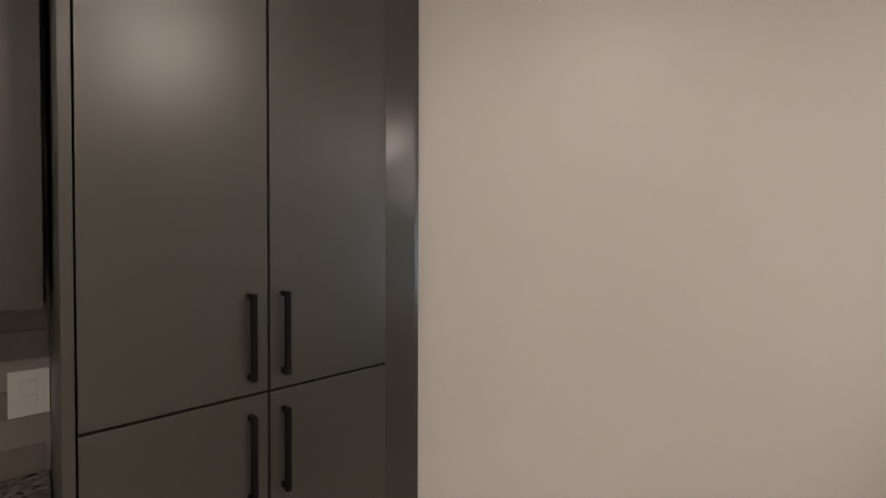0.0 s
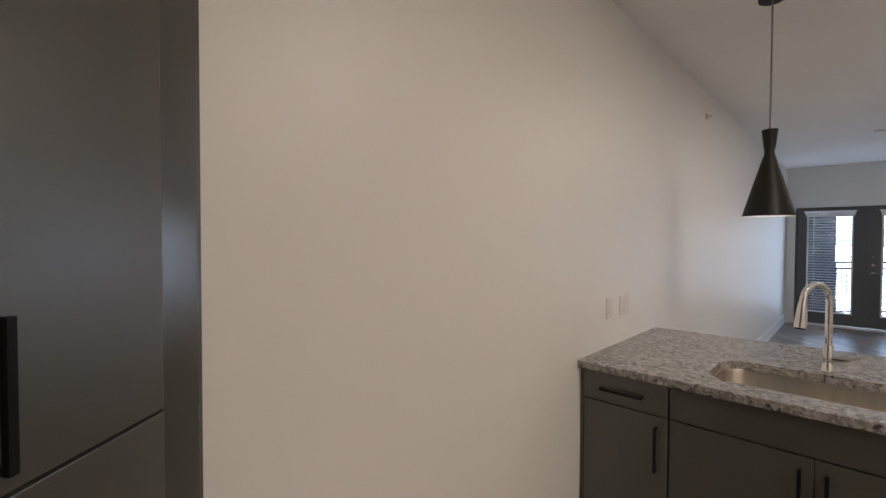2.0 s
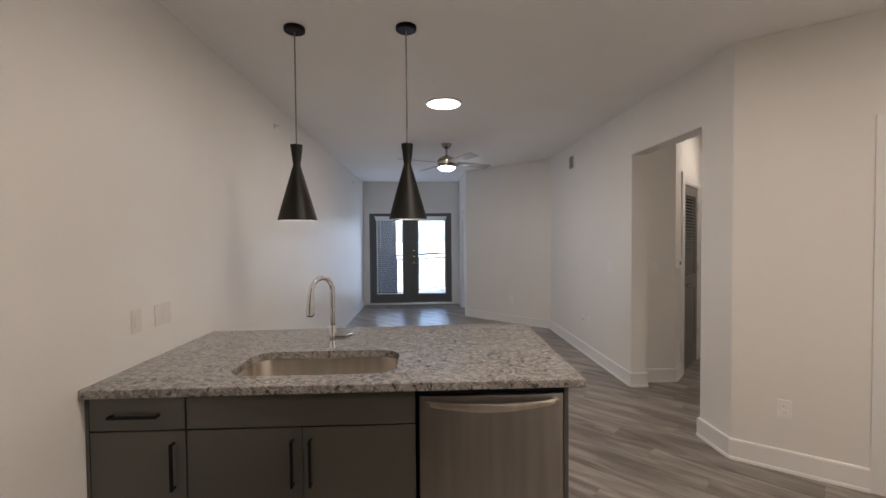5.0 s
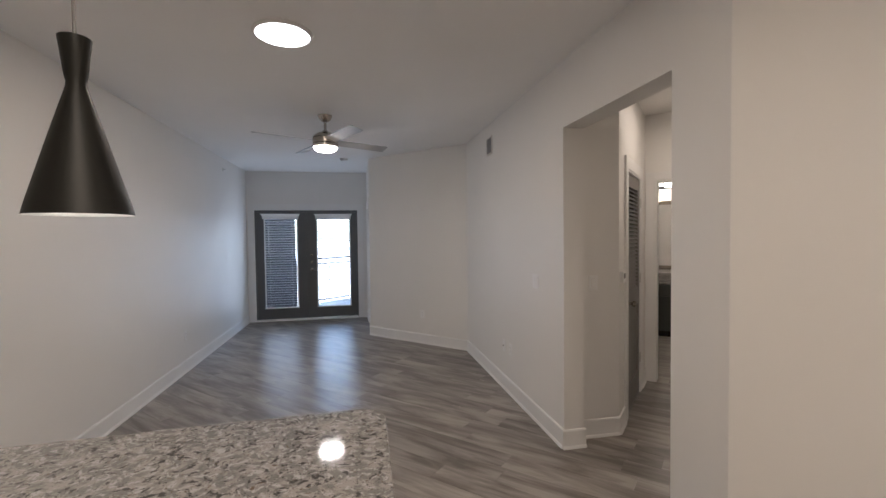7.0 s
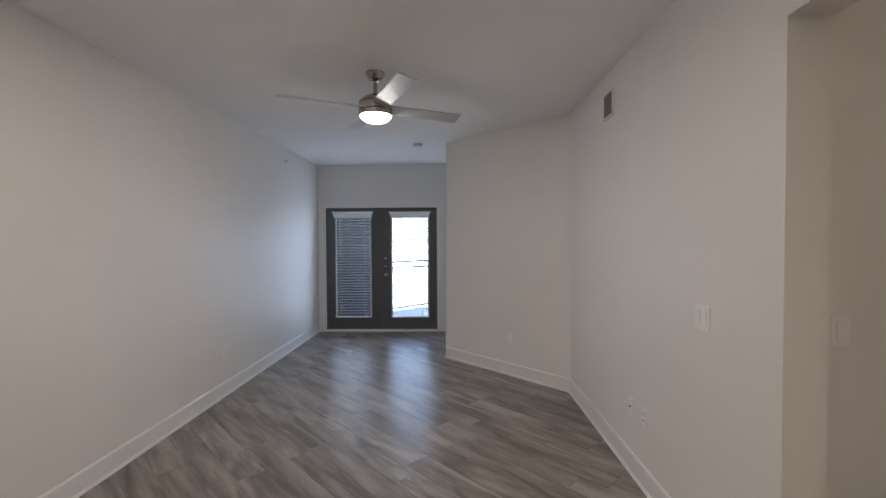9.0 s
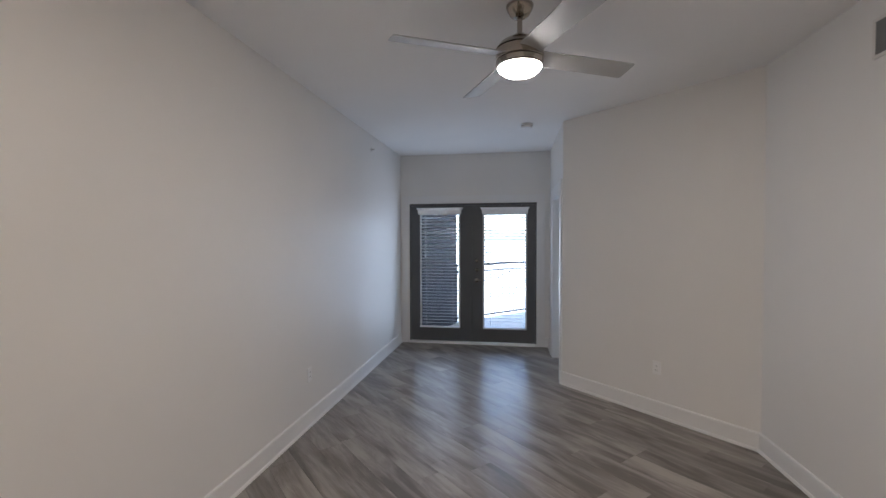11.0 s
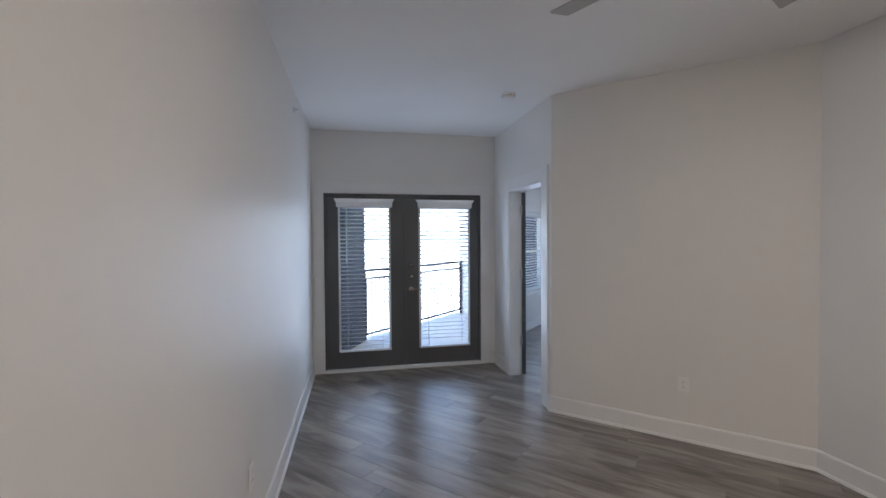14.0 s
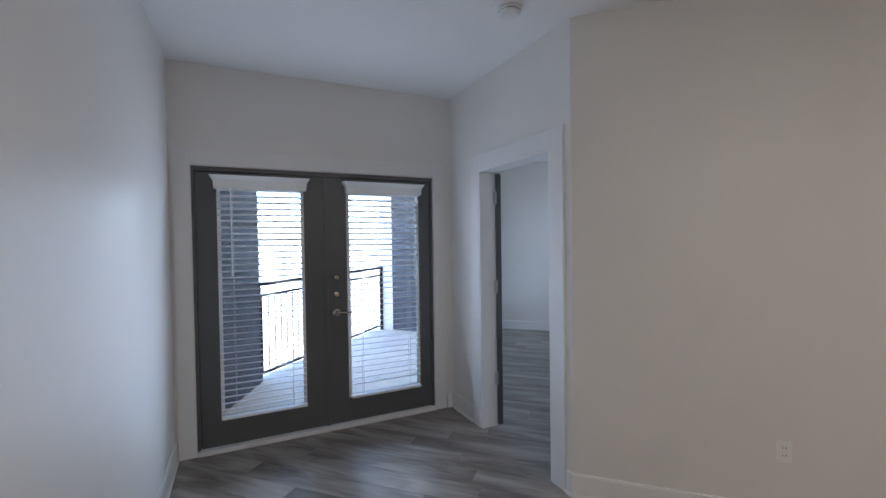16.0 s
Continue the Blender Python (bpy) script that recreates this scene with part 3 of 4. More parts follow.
# ---- bedroom doorway ----
casing((1.5, FY), ANG_A, FY - 9.49, FY - 8.612, 2.095, 0.12, back=True)
d2 = thing("door_2", "dark grey door standing wide open into the bedroom", "door", pose(1.652, 9.455, 0, 0, 0, 76), kind="structure")
bm = bmesh.new()
box(bm, 0.0, 0.84, -0.022, 0.022, 0.012, 2.07, 0.002)
part("door_leaf", bm, DOOR_GREY, d2)
for z in (0.40, 1.15, 1.875):
    hinge(d2, pose(0.001, 0.024, z, 0, 0, -76) @ Matrix.Diagonal((1.3, 1, 1.1, 1)))
lever(d2, pose(0.775, -0.022, 0.96), -1)

# ---- bedroom window ----
wm, _ = along(W0, W1)
w1 = thing("window_1", "white framed bedroom window behind a slat blind", "window", wm, kind="structure")
bm = bmesh.new()
for a, b, c, d in ((WIN_A, WIN_A + 0.05, 0.62, 2.03), (WIN_B - 0.05, WIN_B, 0.62, 2.03), (WIN_A + 0.05, WIN_B - 0.05, 0.62, 0.67), (WIN_A + 0.05, WIN_B - 0.05, 1.98, 2.03), (WIN_A + 0.05, WIN_B - 0.05, 1.30, 1.345)):
    box(bm, a, b, 0.10, 0.16, c, d)
part("window_frame", bm, TRIM, w1)
for c, d in ((0.67, 1.30), (1.345, 1.98)):
    boxed("pane", GLASS, w1, WIN_A + 0.05, WIN_B - 0.05, 0.125, 0.13, c, d).visible_shadow = False
boxed("window_sill", TRIM, w1, WIN_A - 0.05, WIN_B + 0.05, -0.045, 0.10, 0.595, 0.618, bevel=0.004)
boxed("apron", TRIM, w1, WIN_A - 0.02, WIN_B + 0.02, -0.014, -0.001, 0.51, 0.594, bevel=0.002)
blind("window_blind", "white two-inch slat blind in the bedroom window", wm @ pose((WIN_A + WIN_B) / 2, 0.085, 1.95), WIN_B - WIN_A - 0.10, 1.30, tilt=5)

# ---- entry door, dark, beside the kitchen ----
em = casing(RIGHT_END, KD, 0.80, 1.43, 2.10, 0.115)
d3 = thing("door_3", "closed dark grey flush entry door", "door", em, kind="structure")
boxed("door_leaf", DOOR_GREY, d3, 0.82, 1.41, 0.004, 0.048, 0.012, 2.08, bevel=0.002)
lever(d3, pose(0.865, 0.004, 0.94))

# ---- louvred hall door ----
lm = casing(HB, HC, 0.34, 1.08, 2.115, 0.105, thick=0.11)
d4 = thing("door_4", "closed grey hall closet door with a louvred upper panel", "closet door", lm, kind="structure")
bm = bmesh.new()
for a, b, c, d in ((0.36, 0.45, 0.012, 2.095), (0.97, 1.06, 0.012, 2.095), (0.45, 0.97, 0.012, 0.24), (0.45, 0.97, 0.90, 1.06), (0.45, 0.97, 1.985, 2.095)):
    box(bm, a, b, 0.0, 0.036, c, d)
part("stile_and_rail", bm, HALL_DOOR, d4)
boxed("lower_panel", HALL_DOOR, d4, 0.45, 0.97, 0.010, 0.026, 0.24, 0.90, bevel=0.004)
# dark sheet stands in for the shade inside the closet
boxed("louvre_shade_sheet", CABINET_EDGE, d4, 0.45, 0.97, 0.037, 0.042, 1.05, 1.99, label="dark sheet behind the louvres, standing in for closet shade")
sm = bmesh.new()
box(sm, 0.452, 0.968, -0.003, 0.003, -0.019, 0.019)
slat = mesh_of("slat", sm, HALL_DOOR)
for i in range(26):
    s = new("slat", slat)
    s.parent = d4
    s.matrix_basis = pose(0, 0.018, 1.078 + i * 0.0355, -48)
for z in (0.35, 1.14, 1.87):
    hinge(d4, pose(1.066, -0.004, z))
bm = bmesh.new()
lathe(bm, [(0.024, 0), (0.024, 0.006), (0.010, 0.010), (0.010, 0.03), (0.024, 0.042), (0.026, 0.055), (0.016, 0.066)], 20, pose(0, 0, 0, 90))
part("door_knob", bm, NICKEL, d4, "brushed nickel round knob", True).matrix_basis = pose(0.405, 0.0, 0.975)

# ---- bath ----
casing(HC, HD, 0.10, 0.92, 2.125, 0.09, thick=0.12)
hinge_at = bath(0.905, 0.135)
d5 = thing("door_5", "dark grey panelled bath door standing open", "door", pose(hinge_at[0], hinge_at[1], 0, 0, 0, 72.3), kind="structure")
bm = bmesh.new()
for a, b in ((0.0, 0.11), (0.69, 0.80)):
    box(bm, a, b, -0.018, 0.018, 0.012, 2.09)
cuts = [0.012, 0.20, 0.50, 0.57, 0.87, 0.94, 1.24, 1.31, 1.61, 1.68, 1.98, 2.09]
for a, b in zip(cuts[::2], cuts[1::2]):
    box(bm, 0.11, 0.69, -0.018, 0.018, a, b)
part("stile_and_rail", bm, HALL_DOOR, d5)
for a, b in zip(cuts[1:-1:2], cuts[2:-1:2]):
    boxed("panel", HALL_DOOR, d5, 0.125, 0.675, -0.013, 0.013, a + 0.014, b - 0.014, bevel=0.006)
    boxed("panel_recess", HALL_DOOR, d5, 0.111, 0.689, -0.004, 0.004, a + 0.001, b - 0.001)
lever(d5, pose(0.74, 0.018, 0.95, 0, 0, 180), 1)
lever(d5, pose(0.74, -0.018, 0.95), -1)

bf = pose(HC[0], HC[1], 0, 0, 0, -45)      # x along the doorway wall, y into the bath
van = thing("bath_vanity", "dark green-grey bath vanity cabinet", "vanity", bf)
boxed("body", VANITY, van, -0.615, 0.08, 2.26, 2.655, 0.09, 0.80, bevel=0.002)
boxed("toe_kick", CABINET_EDGE, van, -0.61, 0.07, 2.30, 2.64, 0.0, 0.09)
for x0, x1 in ((-0.61, -0.275), (-0.265, 0.075)):
    d = boxed("door", VANITY, van, x0, x1, 2.24, 2.259, 0.11, 0.62, bevel=0.002)
    boxed("drawer", VANITY, van, x0, x1, 2.24, 2.259, 0.63, 0.79, bevel=0.002)
vt = thing("bath_countertop", "speckled grey granite vanity top with backsplash", "countertop", bf)
boxed("slab", GRANITE, vt, -0.618, 0.10, 2.22, 2.655, 0.802, 0.835, bevel=0.004)
boxed("backsplash", GRANITE, vt, -0.618, 0.10, 2.635, 2.6595, 0.8355, 0.94, bevel=0.002)
mi = thing("bath_mirror", "large bath mirror in a brushed silver frame on the wall", "mirror", bf @ pose(0, 2.66, 0))
bm = bmesh.new()
for a, b, c, d in ((-0.60, -0.54, 1.0, 2.09), (-0.005, 0.055, 1.0, 2.09), (-0.54, -0.005, 1.0, 1.06), (-0.54, -0.005, 2.03, 2.09)):
    box(bm, a, b, -0.025, -0.001, c, d, 0.004)
part("mirror_frame", bm, NICKEL, mi, "brushed silver frame")
boxed("mirror_glass", MIRROR, mi, -0.54, -0.005, -0.012, -0.002, 1.06, 2.03)
vl = thing("vanity_light", "lit vanity wall light with frosted glass shades", "wall light", bf @ pose(-0.28, 2.66, 2.30))
boxed("back_plate", BLACK, vl, -0.30, 0.30, -0.03, -0.001, -0.025, 0.025, bevel=0.004)
for x in (-0.22, 0.0, 0.22):
    bm = bmesh.new()
    lathe(bm, [(0.035, 0.0), (0.05, 0.03), (0.058, 0.12), (0.055, 0.125)], 18, pose(x, -0.09, -0.01))
    part("shade", bm, BULB_GLOW, vl, "lit frosted glass shade", True)
    bm = bmesh.new()
    tube(bm, [(x, -0.02, 0), (x, -0.09, -0.005), (x, -0.09, 0.0)], 0.009)
    part("arm", bm, BLACK, vl)
tb = thing("towel_bar", "black metal towel bar on the bath wall", "towel bar", bf @ pose(0.345, 2.66, 1.41))
for x in (0.0, 0.55):
    boxed("post", BLACK, tb, x - 0.012, x + 0.012, -0.06, -0.001, -0.012, 0.012, bevel=0.002)
bm = bmesh.new()
tube(bm, [(0, -0.055, 0), (0.55, -0.055, 0)], 0.007)
part("bar", bm, BLACK, tb, smooth=True)
tp = thing("paper_holder", "chrome toilet paper holder on the vanity side", "paper holder", bf @ pose(0.081, 2.42, 0.62))
bm = bmesh.new()
lathe(bm, [(0.022, 0), (0.022, 0.008), (0.008, 0.012), (0.008, 0.06)], 16, pose(0, 0, 0, 0, 90))
tube(bm, [(0.055, 0, 0), (0.055, -0.12, 0)], 0.007)
part("holder_arm", bm, CHROME, tp, smooth=True)

to = thing("toilet", "white ceramic toilet with closed lid against the wall", "toilet", bf @ pose(0.70, 2.655, 0))
bm = bmesh.new()
box(bm, -0.21, 0.21, -0.19, -0.005, 0.40, 0.745, 0.025)
part("tank", bm, CERAMIC, to, smooth=True)
boxed("tank_lid", CERAMIC, to, -0.222, 0.222, -0.205, -0.003, 0.747, 0.775, bevel=0.008)


def oval(bm, rows, segs=28):
    """rows: height, centre y, half width, half length."""
    rings = [[bm.verts.new((w * math.cos(2 * math.pi * i / segs), cy + ln * math.sin(2 * math.pi * i / segs), z)) for i in range(segs)] for z, cy, w, ln in rows]
    for a, b in zip(rings, rings[1:]):
        for i in range(segs):
            j = (i + 1) % segs
            bm.faces.new((a[i], a[j], b[j], b[i]))
    bm.faces.new(rings[0][::-1])
    bm.faces.new(rings[-1])


bm = bmesh.new()
oval(bm, [(0.0, -0.34, 0.12, 0.24), (0.03, -0.34, 0.115, 0.235), (0.15, -0.34, 0.10, 0.20), (0.26, -0.38, 0.13, 0.23), (0.37, -0.42, 0.175, 0.25), (0.418, -0.43, 0.185, 0.255), (0.421, -0.43, 0.18, 0.25)])
part("bowl", bm, CERAMIC, to, smooth=True)
bm = bmesh.new()
oval(bm, [(0.423, -0.43, 0.188, 0.235), (0.438, -0.43, 0.19, 0.238), (0.451, -0.43, 0.182, 0.23), (0.457, -0.43, 0.12, 0.17)])
part("seat_lid", bm, CERAMIC, to, smooth=True)
bm = bmesh.new()
tube(bm, [(-0.16, -0.19, 0.69), (-0.16, -0.215, 0.69), (-0.11, -0.22, 0.685)], 0.007)
part("flush_lever", bm, CHROME, to, smooth=True)

# ---- ceiling lights ----
# second and third discs are unseen, the third added to brighten pantry and entry
for x, y, power, size in ((0.887, 4.262, 1.65, 1), (1.22, 1.56, 2.7, 1), (2.35, 0.55, 2.9, 1), (4.10, 4.50, 0.92, 0.65)):
    dl = thing("ceiling_light", "round flush white LED ceiling light, lit", "ceiling light", pose(x, y, H), "ceiling discs")
    bm = bmesh.new()
    lathe(bm, [(0.158, -0.018), (0.172, -0.014), (0.176, -0.004), (0.176, 0.0)], 40, caps=False)
    lathe(bm, [(0.176, -0.0005), (0.10, -0.0006)], 40, caps=False)
    part("ring", bm, TRIM, dl, smooth=True)
    bm = bmesh.new()
    lathe(bm, [(0.03, -0.021), (0.12, -0.0205), (0.157, -0.017), (0.157, -0.012)], 40)
    part("diffuser", bm, DISC_GLOW, dl, "lit white diffuser", True)
    dl.scale = (size, size, 1)
    lamp("disc_lamp", "AREA", power, WARM, pose(x, y, H - 0.03), 0.30 * size)
lamp("bath_lamp", "POINT", 2.0, WARM, pose(*bath(-0.28, 2.3), 2.33), 0.1)

# ---- ceiling fan ----
fan = thing("ceiling_fan", "brushed nickel ceiling fan with four silver blades and lit bowl", "ceiling fan", pose(1.005, 6.062, 0))
bm = bmesh.new()
lathe(bm, [(0.016, 2.752), (0.030, 2.755), (0.052, 2.772), (0.068, 2.80), (0.073, H - 0.003), (0.073, H)], 30)
part("canopy", bm, NICKEL, fan, smooth=True)
bm = bmesh.new()
lathe(bm, [(0.014, 2.65), (0.014, 2.757)], 16)
part("downrod", bm, NICKEL, fan, smooth=True)
bm = bmesh.new()
lathe(bm, [(0.126, 2.592), (0.122, 2.600), (0.104, 2.622), (0.072, 2.642), (0.034, 2.652), (0.028, 2.668), (0.016, 2.672)], 40)
part("motor_cap", bm, NICKEL, fan, smooth=True)
# black core ring puts shade into the gaps between housing rings
bm = bmesh.new()
lathe(bm, [(0.121, 2.522), (0.121, 2.594)], 40)
part("seam_ring", bm, BLACK, fan, "black ring standing in for shade in the housing gaps", True)
bm = bmesh.new()
lathe(bm, [(0.124, 2.533), (0.127, 2.536), (0.127, 2.585), (0.124, 2.588)], 40)
part("motor_housing", bm, NICKEL, fan, smooth=True)
bm = bmesh.new()
lathe(bm, [(0.121, 2.497), (0.127, 2.501), (0.127, 2.526), (0.124, 2.529)], 40)
part("light_ring", bm, NICKEL, fan, smooth=True)
bm = bmesh.new()
lathe(bm, [(0.117, 2.494), (0.1225, 2.494), (0.1225, 2.499), (0.117, 2.499)], 40)
part("bowl_rim", bm, BLACK, fan, "thin black rim", True)
bm = bmesh.new()
lathe(bm, [(0.02, 2.448), (0.06, 2.453), (0.09, 2.464), (0.110, 2.480), (0.118, 2.496)], 36)
part("light_bowl", bm, FAN_GLOW, fan, "lit frosted glass bowl", True)
bm = bmesh.new()
outline = [(0.10, -0.060), (0.40, -0.066), (0.692, -0.071), (0.702, -0.064), (0.702, 0.060), (0.692, 0.067), (0.40, 0.065), (0.10, 0.060)]
prism(bm, outline, -0.003, 0.003)
blade = mesh_of("blade", bm, BLADE)
FAN_TURN = 27
for k in range(4):
    b = new("blade", blade)
    b.parent = fan
    b.matrix_basis = pose(0, 0, 2.556, 0, 0, FAN_TURN + 90 * k) @ pose(0, 0, 0, -13)

# ---- pendants ----
for x, y in ((-0.092, 2.82), (0.59, 2.79)):
    pn = thing("pendant_lamp", "black metal hourglass pendant lamp over the counter, lit", "pendant lamp", pose(x, y, 0), "pendants over the counter")
    bm = bmesh.new()
    lathe(bm, [(0.058, H - 0.026), (0.063, H - 0.022), (0.063, H)], 30)
    part("canopy", bm, BLACK, pn, "glossy black ceiling canopy", True)
    bm = bmesh.new()
    tube(bm, [(0, 0, 2.10), (0, 0, H - 0.02)], 0.0045, 8)
    part("cord", bm, CORD, pn, "grey cord")
    bm = bmesh.new()
    lathe(bm, [(0.118, 1.642), (0.114, 1.66), (0.062, 1.845), (0.024, 1.975), (0.022, 1.99), (0.026, 2.01), (0.037, 2.105), (0.035, 2.107), (0.004, 2.107)], 40, caps=False)
    part("shade", bm, PENDANT, pn, smooth=True)
    bm = bmesh.new()
    lathe(bm, [(0.1175, 1.642), (0.114, 1.645), (0.110, 1.66), (0.058, 1.845), (0.020, 1.97), (0.002, 1.97)], 40, caps=False)
    part("shade_lining", bm, SHADE_IN, pn, "white inner lining", True)
    bm = bmesh.new()
    lathe(bm, [(0.005, 1.70), (0.028, 1.715), (0.036, 1.745), (0.028, 1.785), (0.014, 1.82), (0.013, 1.87)], 18)
    part("bulb", bm, BULB_GLOW, pn, "lit bulb", True)
    lamp("pendant_bulb", "AREA", 0.2, WARM, pose(x, y, 1.80), 0.04)

# ---- small fixtures on walls and ceiling ----
sd = thing("smoke_detector", "round white smoke detector on the ceiling", "smoke detector", pose(1.12, 8.50, H))
bm = bmesh.new()
lathe(bm, [(0.03, -0.042), (0.05, -0.040), (0.058, -0.032), (0.062, -0.016), (0.066, -0.014), (0.066, 0.0)], 30)
part("cover", bm, PLASTIC, sd, smooth=True)
bm = bmesh.new()
lathe(bm, [(0.061, -0.022), (0.0618, -0.019), (0.061, -0.0185)], 30)
part("vent_slot", bm, VENT_GREY, sd, "dark vent slot")
for x, y, z in ((-0.723, 4.29, 2.603), (-0.707, 8.666, 2.642)):
    sp = thing("sprinkler_head", "chrome sidewall fire sprinkler on the wall", "sprinkler", pose(x, y, z), "sprinklers")
    bm = bmesh.new()
    lathe(bm, [(0.026, 0.0), (0.026, 0.004), (0.016, 0.008), (0.008, 0.010), (0.008, 0.026)], 20, pose(0, 0, 0, 0, 90))
    part("escutcheon", bm, SATIN, sp, smooth=True)
    bm = bmesh.new()
    box(bm, 0.036, 0.039, -0.011, 0.011, -0.008, 0.010, 0.001)
    box(bm, 0.025, 0.037, -0.002, 0.002, -0.003, 0.003)
    part("deflector", bm, SATIN, sp)
vg = thing("air_vent", "grey return air grille in a white frame high on the wall", "air vent", facing((2.776, 7.149), RIGHT_END, 7.149 - 6.11, 2.572))
bm = bmesh.new()
for a, b, c, d in ((-0.10, -0.08, -0.10, 0.10), (0.08, 0.10, -0.10, 0.10), (-0.08, 0.08, -0.10, -0.082), (-0.08, 0.08, 0.082, 0.10)):
    box(bm, a, b, -0.012, -0.0005, c, d, 0.002)
part("frame", bm, ALMOND, vg)
boxed("backing", BLACK, vg, -0.08, 0.08, -0.003, -0.0005, -0.082, 0.082)
sm = bmesh.new()
box(sm, -0.08, 0.08, -0.001, 0.001, -0.007, 0.007)
fin = mesh_of("louvre", sm, VENT_GREY)
for i in range(12):
    s = new("louvre", fin)
    s.parent = vg
    s.matrix_basis = pose(0, -0.008, -0.074 + i * 0.0135, 40)

E_WALL = ((2.776, 7.149), RIGHT_END)
switch(*E_WALL, 7.149 - 4.862, 1.182, 2)
outlet(*E_WALL, 7.149 - 5.48, 0.445)
t = thing("cable_plate", "white blank cable wall plate low on the wall", "wall plate", facing(*E_WALL, 7.149 - 5.67, 0.44), "wall plates")
boxed("cover_plate", PLASTIC, t, -0.036, 0.036, -0.006, 0, -0.058, 0.058, bevel=0.002)
bm = bmesh.new()
lathe(bm, [(0.006, 0), (0.006, 0.012)], 12, pose(0, -0.006, 0, 90))
part("jack", bm, NICKEL, t, "metal cable jack")
W_WALL = ((-0.729, 3.0405), (-0.702, FY + 0.14))
outlet(*W_WALL, 7.04 - 3.04, 0.435)
outlet(ANG_A, ANG_B, math.hypot(2.224 - 1.5, 7.70 - 8.44), 0.43)
outlet(RIGHT_END, KD, math.hypot(2.99 - 2.776, 2.755 - 2.945), 0.405)
K_WALL = ((-0.737, 0.24), (-0.733, 3.0405))
switch(*K_WALL, 2.29 - 0.24, 1.13, 1, "light almond blank switch plate above the counter", ALMOND)
t = outlet(*K_WALL, 2.505 - 0.24, 1.128, "wide light almond two-gang outlet plate above the counter", ALMOND)
for o in t.children:
    if o.name.startswith("cover_plate"):
        o.scale.x = 1.95
switch(HA, HB, 0.146, 1.20, 1)
th = thing("thermostat", "small white thermostat on the hall corner wall", "thermostat", facing(HB, HC, 0.11, 1.23))
boxed("case", PLASTIC, th, -0.06, 0.06, -0.024, 0.0, -0.045, 0.045, bevel=0.005)
boxed("display", VENT_GREY, th, -0.035, 0.035, -0.0255, -0.0235, -0.01, 0.03, label="grey display")

# ---- peninsula ----
CF = 1.955          # face of the fronts
u1 = thing("base_cabinet", "grey flat-front base cabinet with a drawer over a door", "cabinet", pose(0, 0, 0), "peninsula cabinets")
boxed("body", CABINET_EDGE, u1, -0.716, -0.322, CF + 0.021, 2.56, 0.10, 0.874)
boxed("filler", CABINET, u1, -0.7325, -0.718, CF + 0.003, CF + 0.05, 0.10, 0.874)
boxed("toe_kick", CABINET_EDGE, u1, -0.73, -0.322, CF + 0.075, CF + 0.09, 0.0, 0.10)
dr = front("drawer", u1, -0.712, -0.324, 0.731, 0.868, CF)
bar_handle(dr, 0.20, False, pose(-0.525, CF, 0.795))
do = front("door", u1, -0.712, -0.324, 0.105, 0.725, CF)
bar_handle(do, 0.20, True, pose(-0.371, CF, 0.58))
u2 = thing("sink_cabinet", "grey sink base cabinet with a false front and two doors", "cabinet", pose(0, 0, 0), "peninsula cabinets")
bm = bmesh.new()
box(bm, -0.320, -0.302, CF + 0.021, 2.56, 0.10, 0.874)
box(bm, 0.628, 0.646, CF + 0.021, 2.56, 0.10, 0.874)
box(bm, -0.302, 0.628, CF + 0.021, 2.56, 0.10, 0.118)
box(bm, -0.302, 0.628, 2.545, 2.56, 0.118, 0.874)
box(bm, -0.302, 0.628, CF + 0.021, CF + 0.036, 0.118, 0.874)
part("body", bm, CABINET_EDGE, u2)
boxed("toe_kick", CABINET_EDGE, u2, -0.320, 0.646, CF + 0.075, CF + 0.09, 0.0, 0.10)
front("false_front", u2, -0.317, 0.643, 0.731, 0.868, CF)
for x0, x1, hx in ((-0.317, 0.1615, 0.122), (0.1645, 0.643, 0.198)):
    do = front("door", u2, x0, x1, 0.105, 0.725, CF)
    bar_handle(do, 0.20, True, pose(hx, CF, 0.578))
dw = thing("dishwasher", "stainless steel dishwasher with a bowed bar handle", "dishwasher", pose(0, 0, 0))
boxed("tub", CABINET_EDGE, dw, 0.655, 1.288, CF + 0.03, 2.55, 0.10, 0.868)
boxed("toe_panel", BLACK, dw, 0.655, 1.288, CF + 0.06, CF + 0.075, 0.0, 0.10)
bm = bmesh.new()
face = [(0.662 + 0.622 * i / 24, CF - 0.018 - 0.010 * (1 - (i / 12 - 1) ** 2)) for i in range(25)]
prism(bm, [(0.662, CF + 0.028), (0.662, CF - 0.014)] + face[1:-1] + [(1.284, CF - 0.014), (1.284, CF + 0.028)], 0.112, 0.852)
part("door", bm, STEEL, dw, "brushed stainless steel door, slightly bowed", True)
# black strip put in for the shaded gap over the door
boxed("top_gap_strip", BLACK, dw, 0.662, 1.284, CF - 0.004, CF + 0.028, 0.854, 0.868, label="black strip standing in for the shaded gap above the door")
bm = bmesh.new()
n = 20
rings = []
for i in range(n + 1):
    a = i / n
    bow = math.sin(math.pi * a)
    x, y, z = 0.690 + 0.566 * a, CF - 0.034 - 0.034 * bow ** 0.8, 0.826 - 0.012 * bow
    hh, ht = 0.009 + 0.009 * bow ** 0.6, 0.007
    ring = []
    for k in range(12):
        c, s = math.cos(2 * math.pi * k / 12), math.sin(2 * math.pi * k / 12)
        ring.append(bm.verts.new((x, y - ht * math.copysign(abs(c) ** 0.6, c), z + hh * math.copysign(abs(s) ** 0.6, s))))
    rings.append(ring)
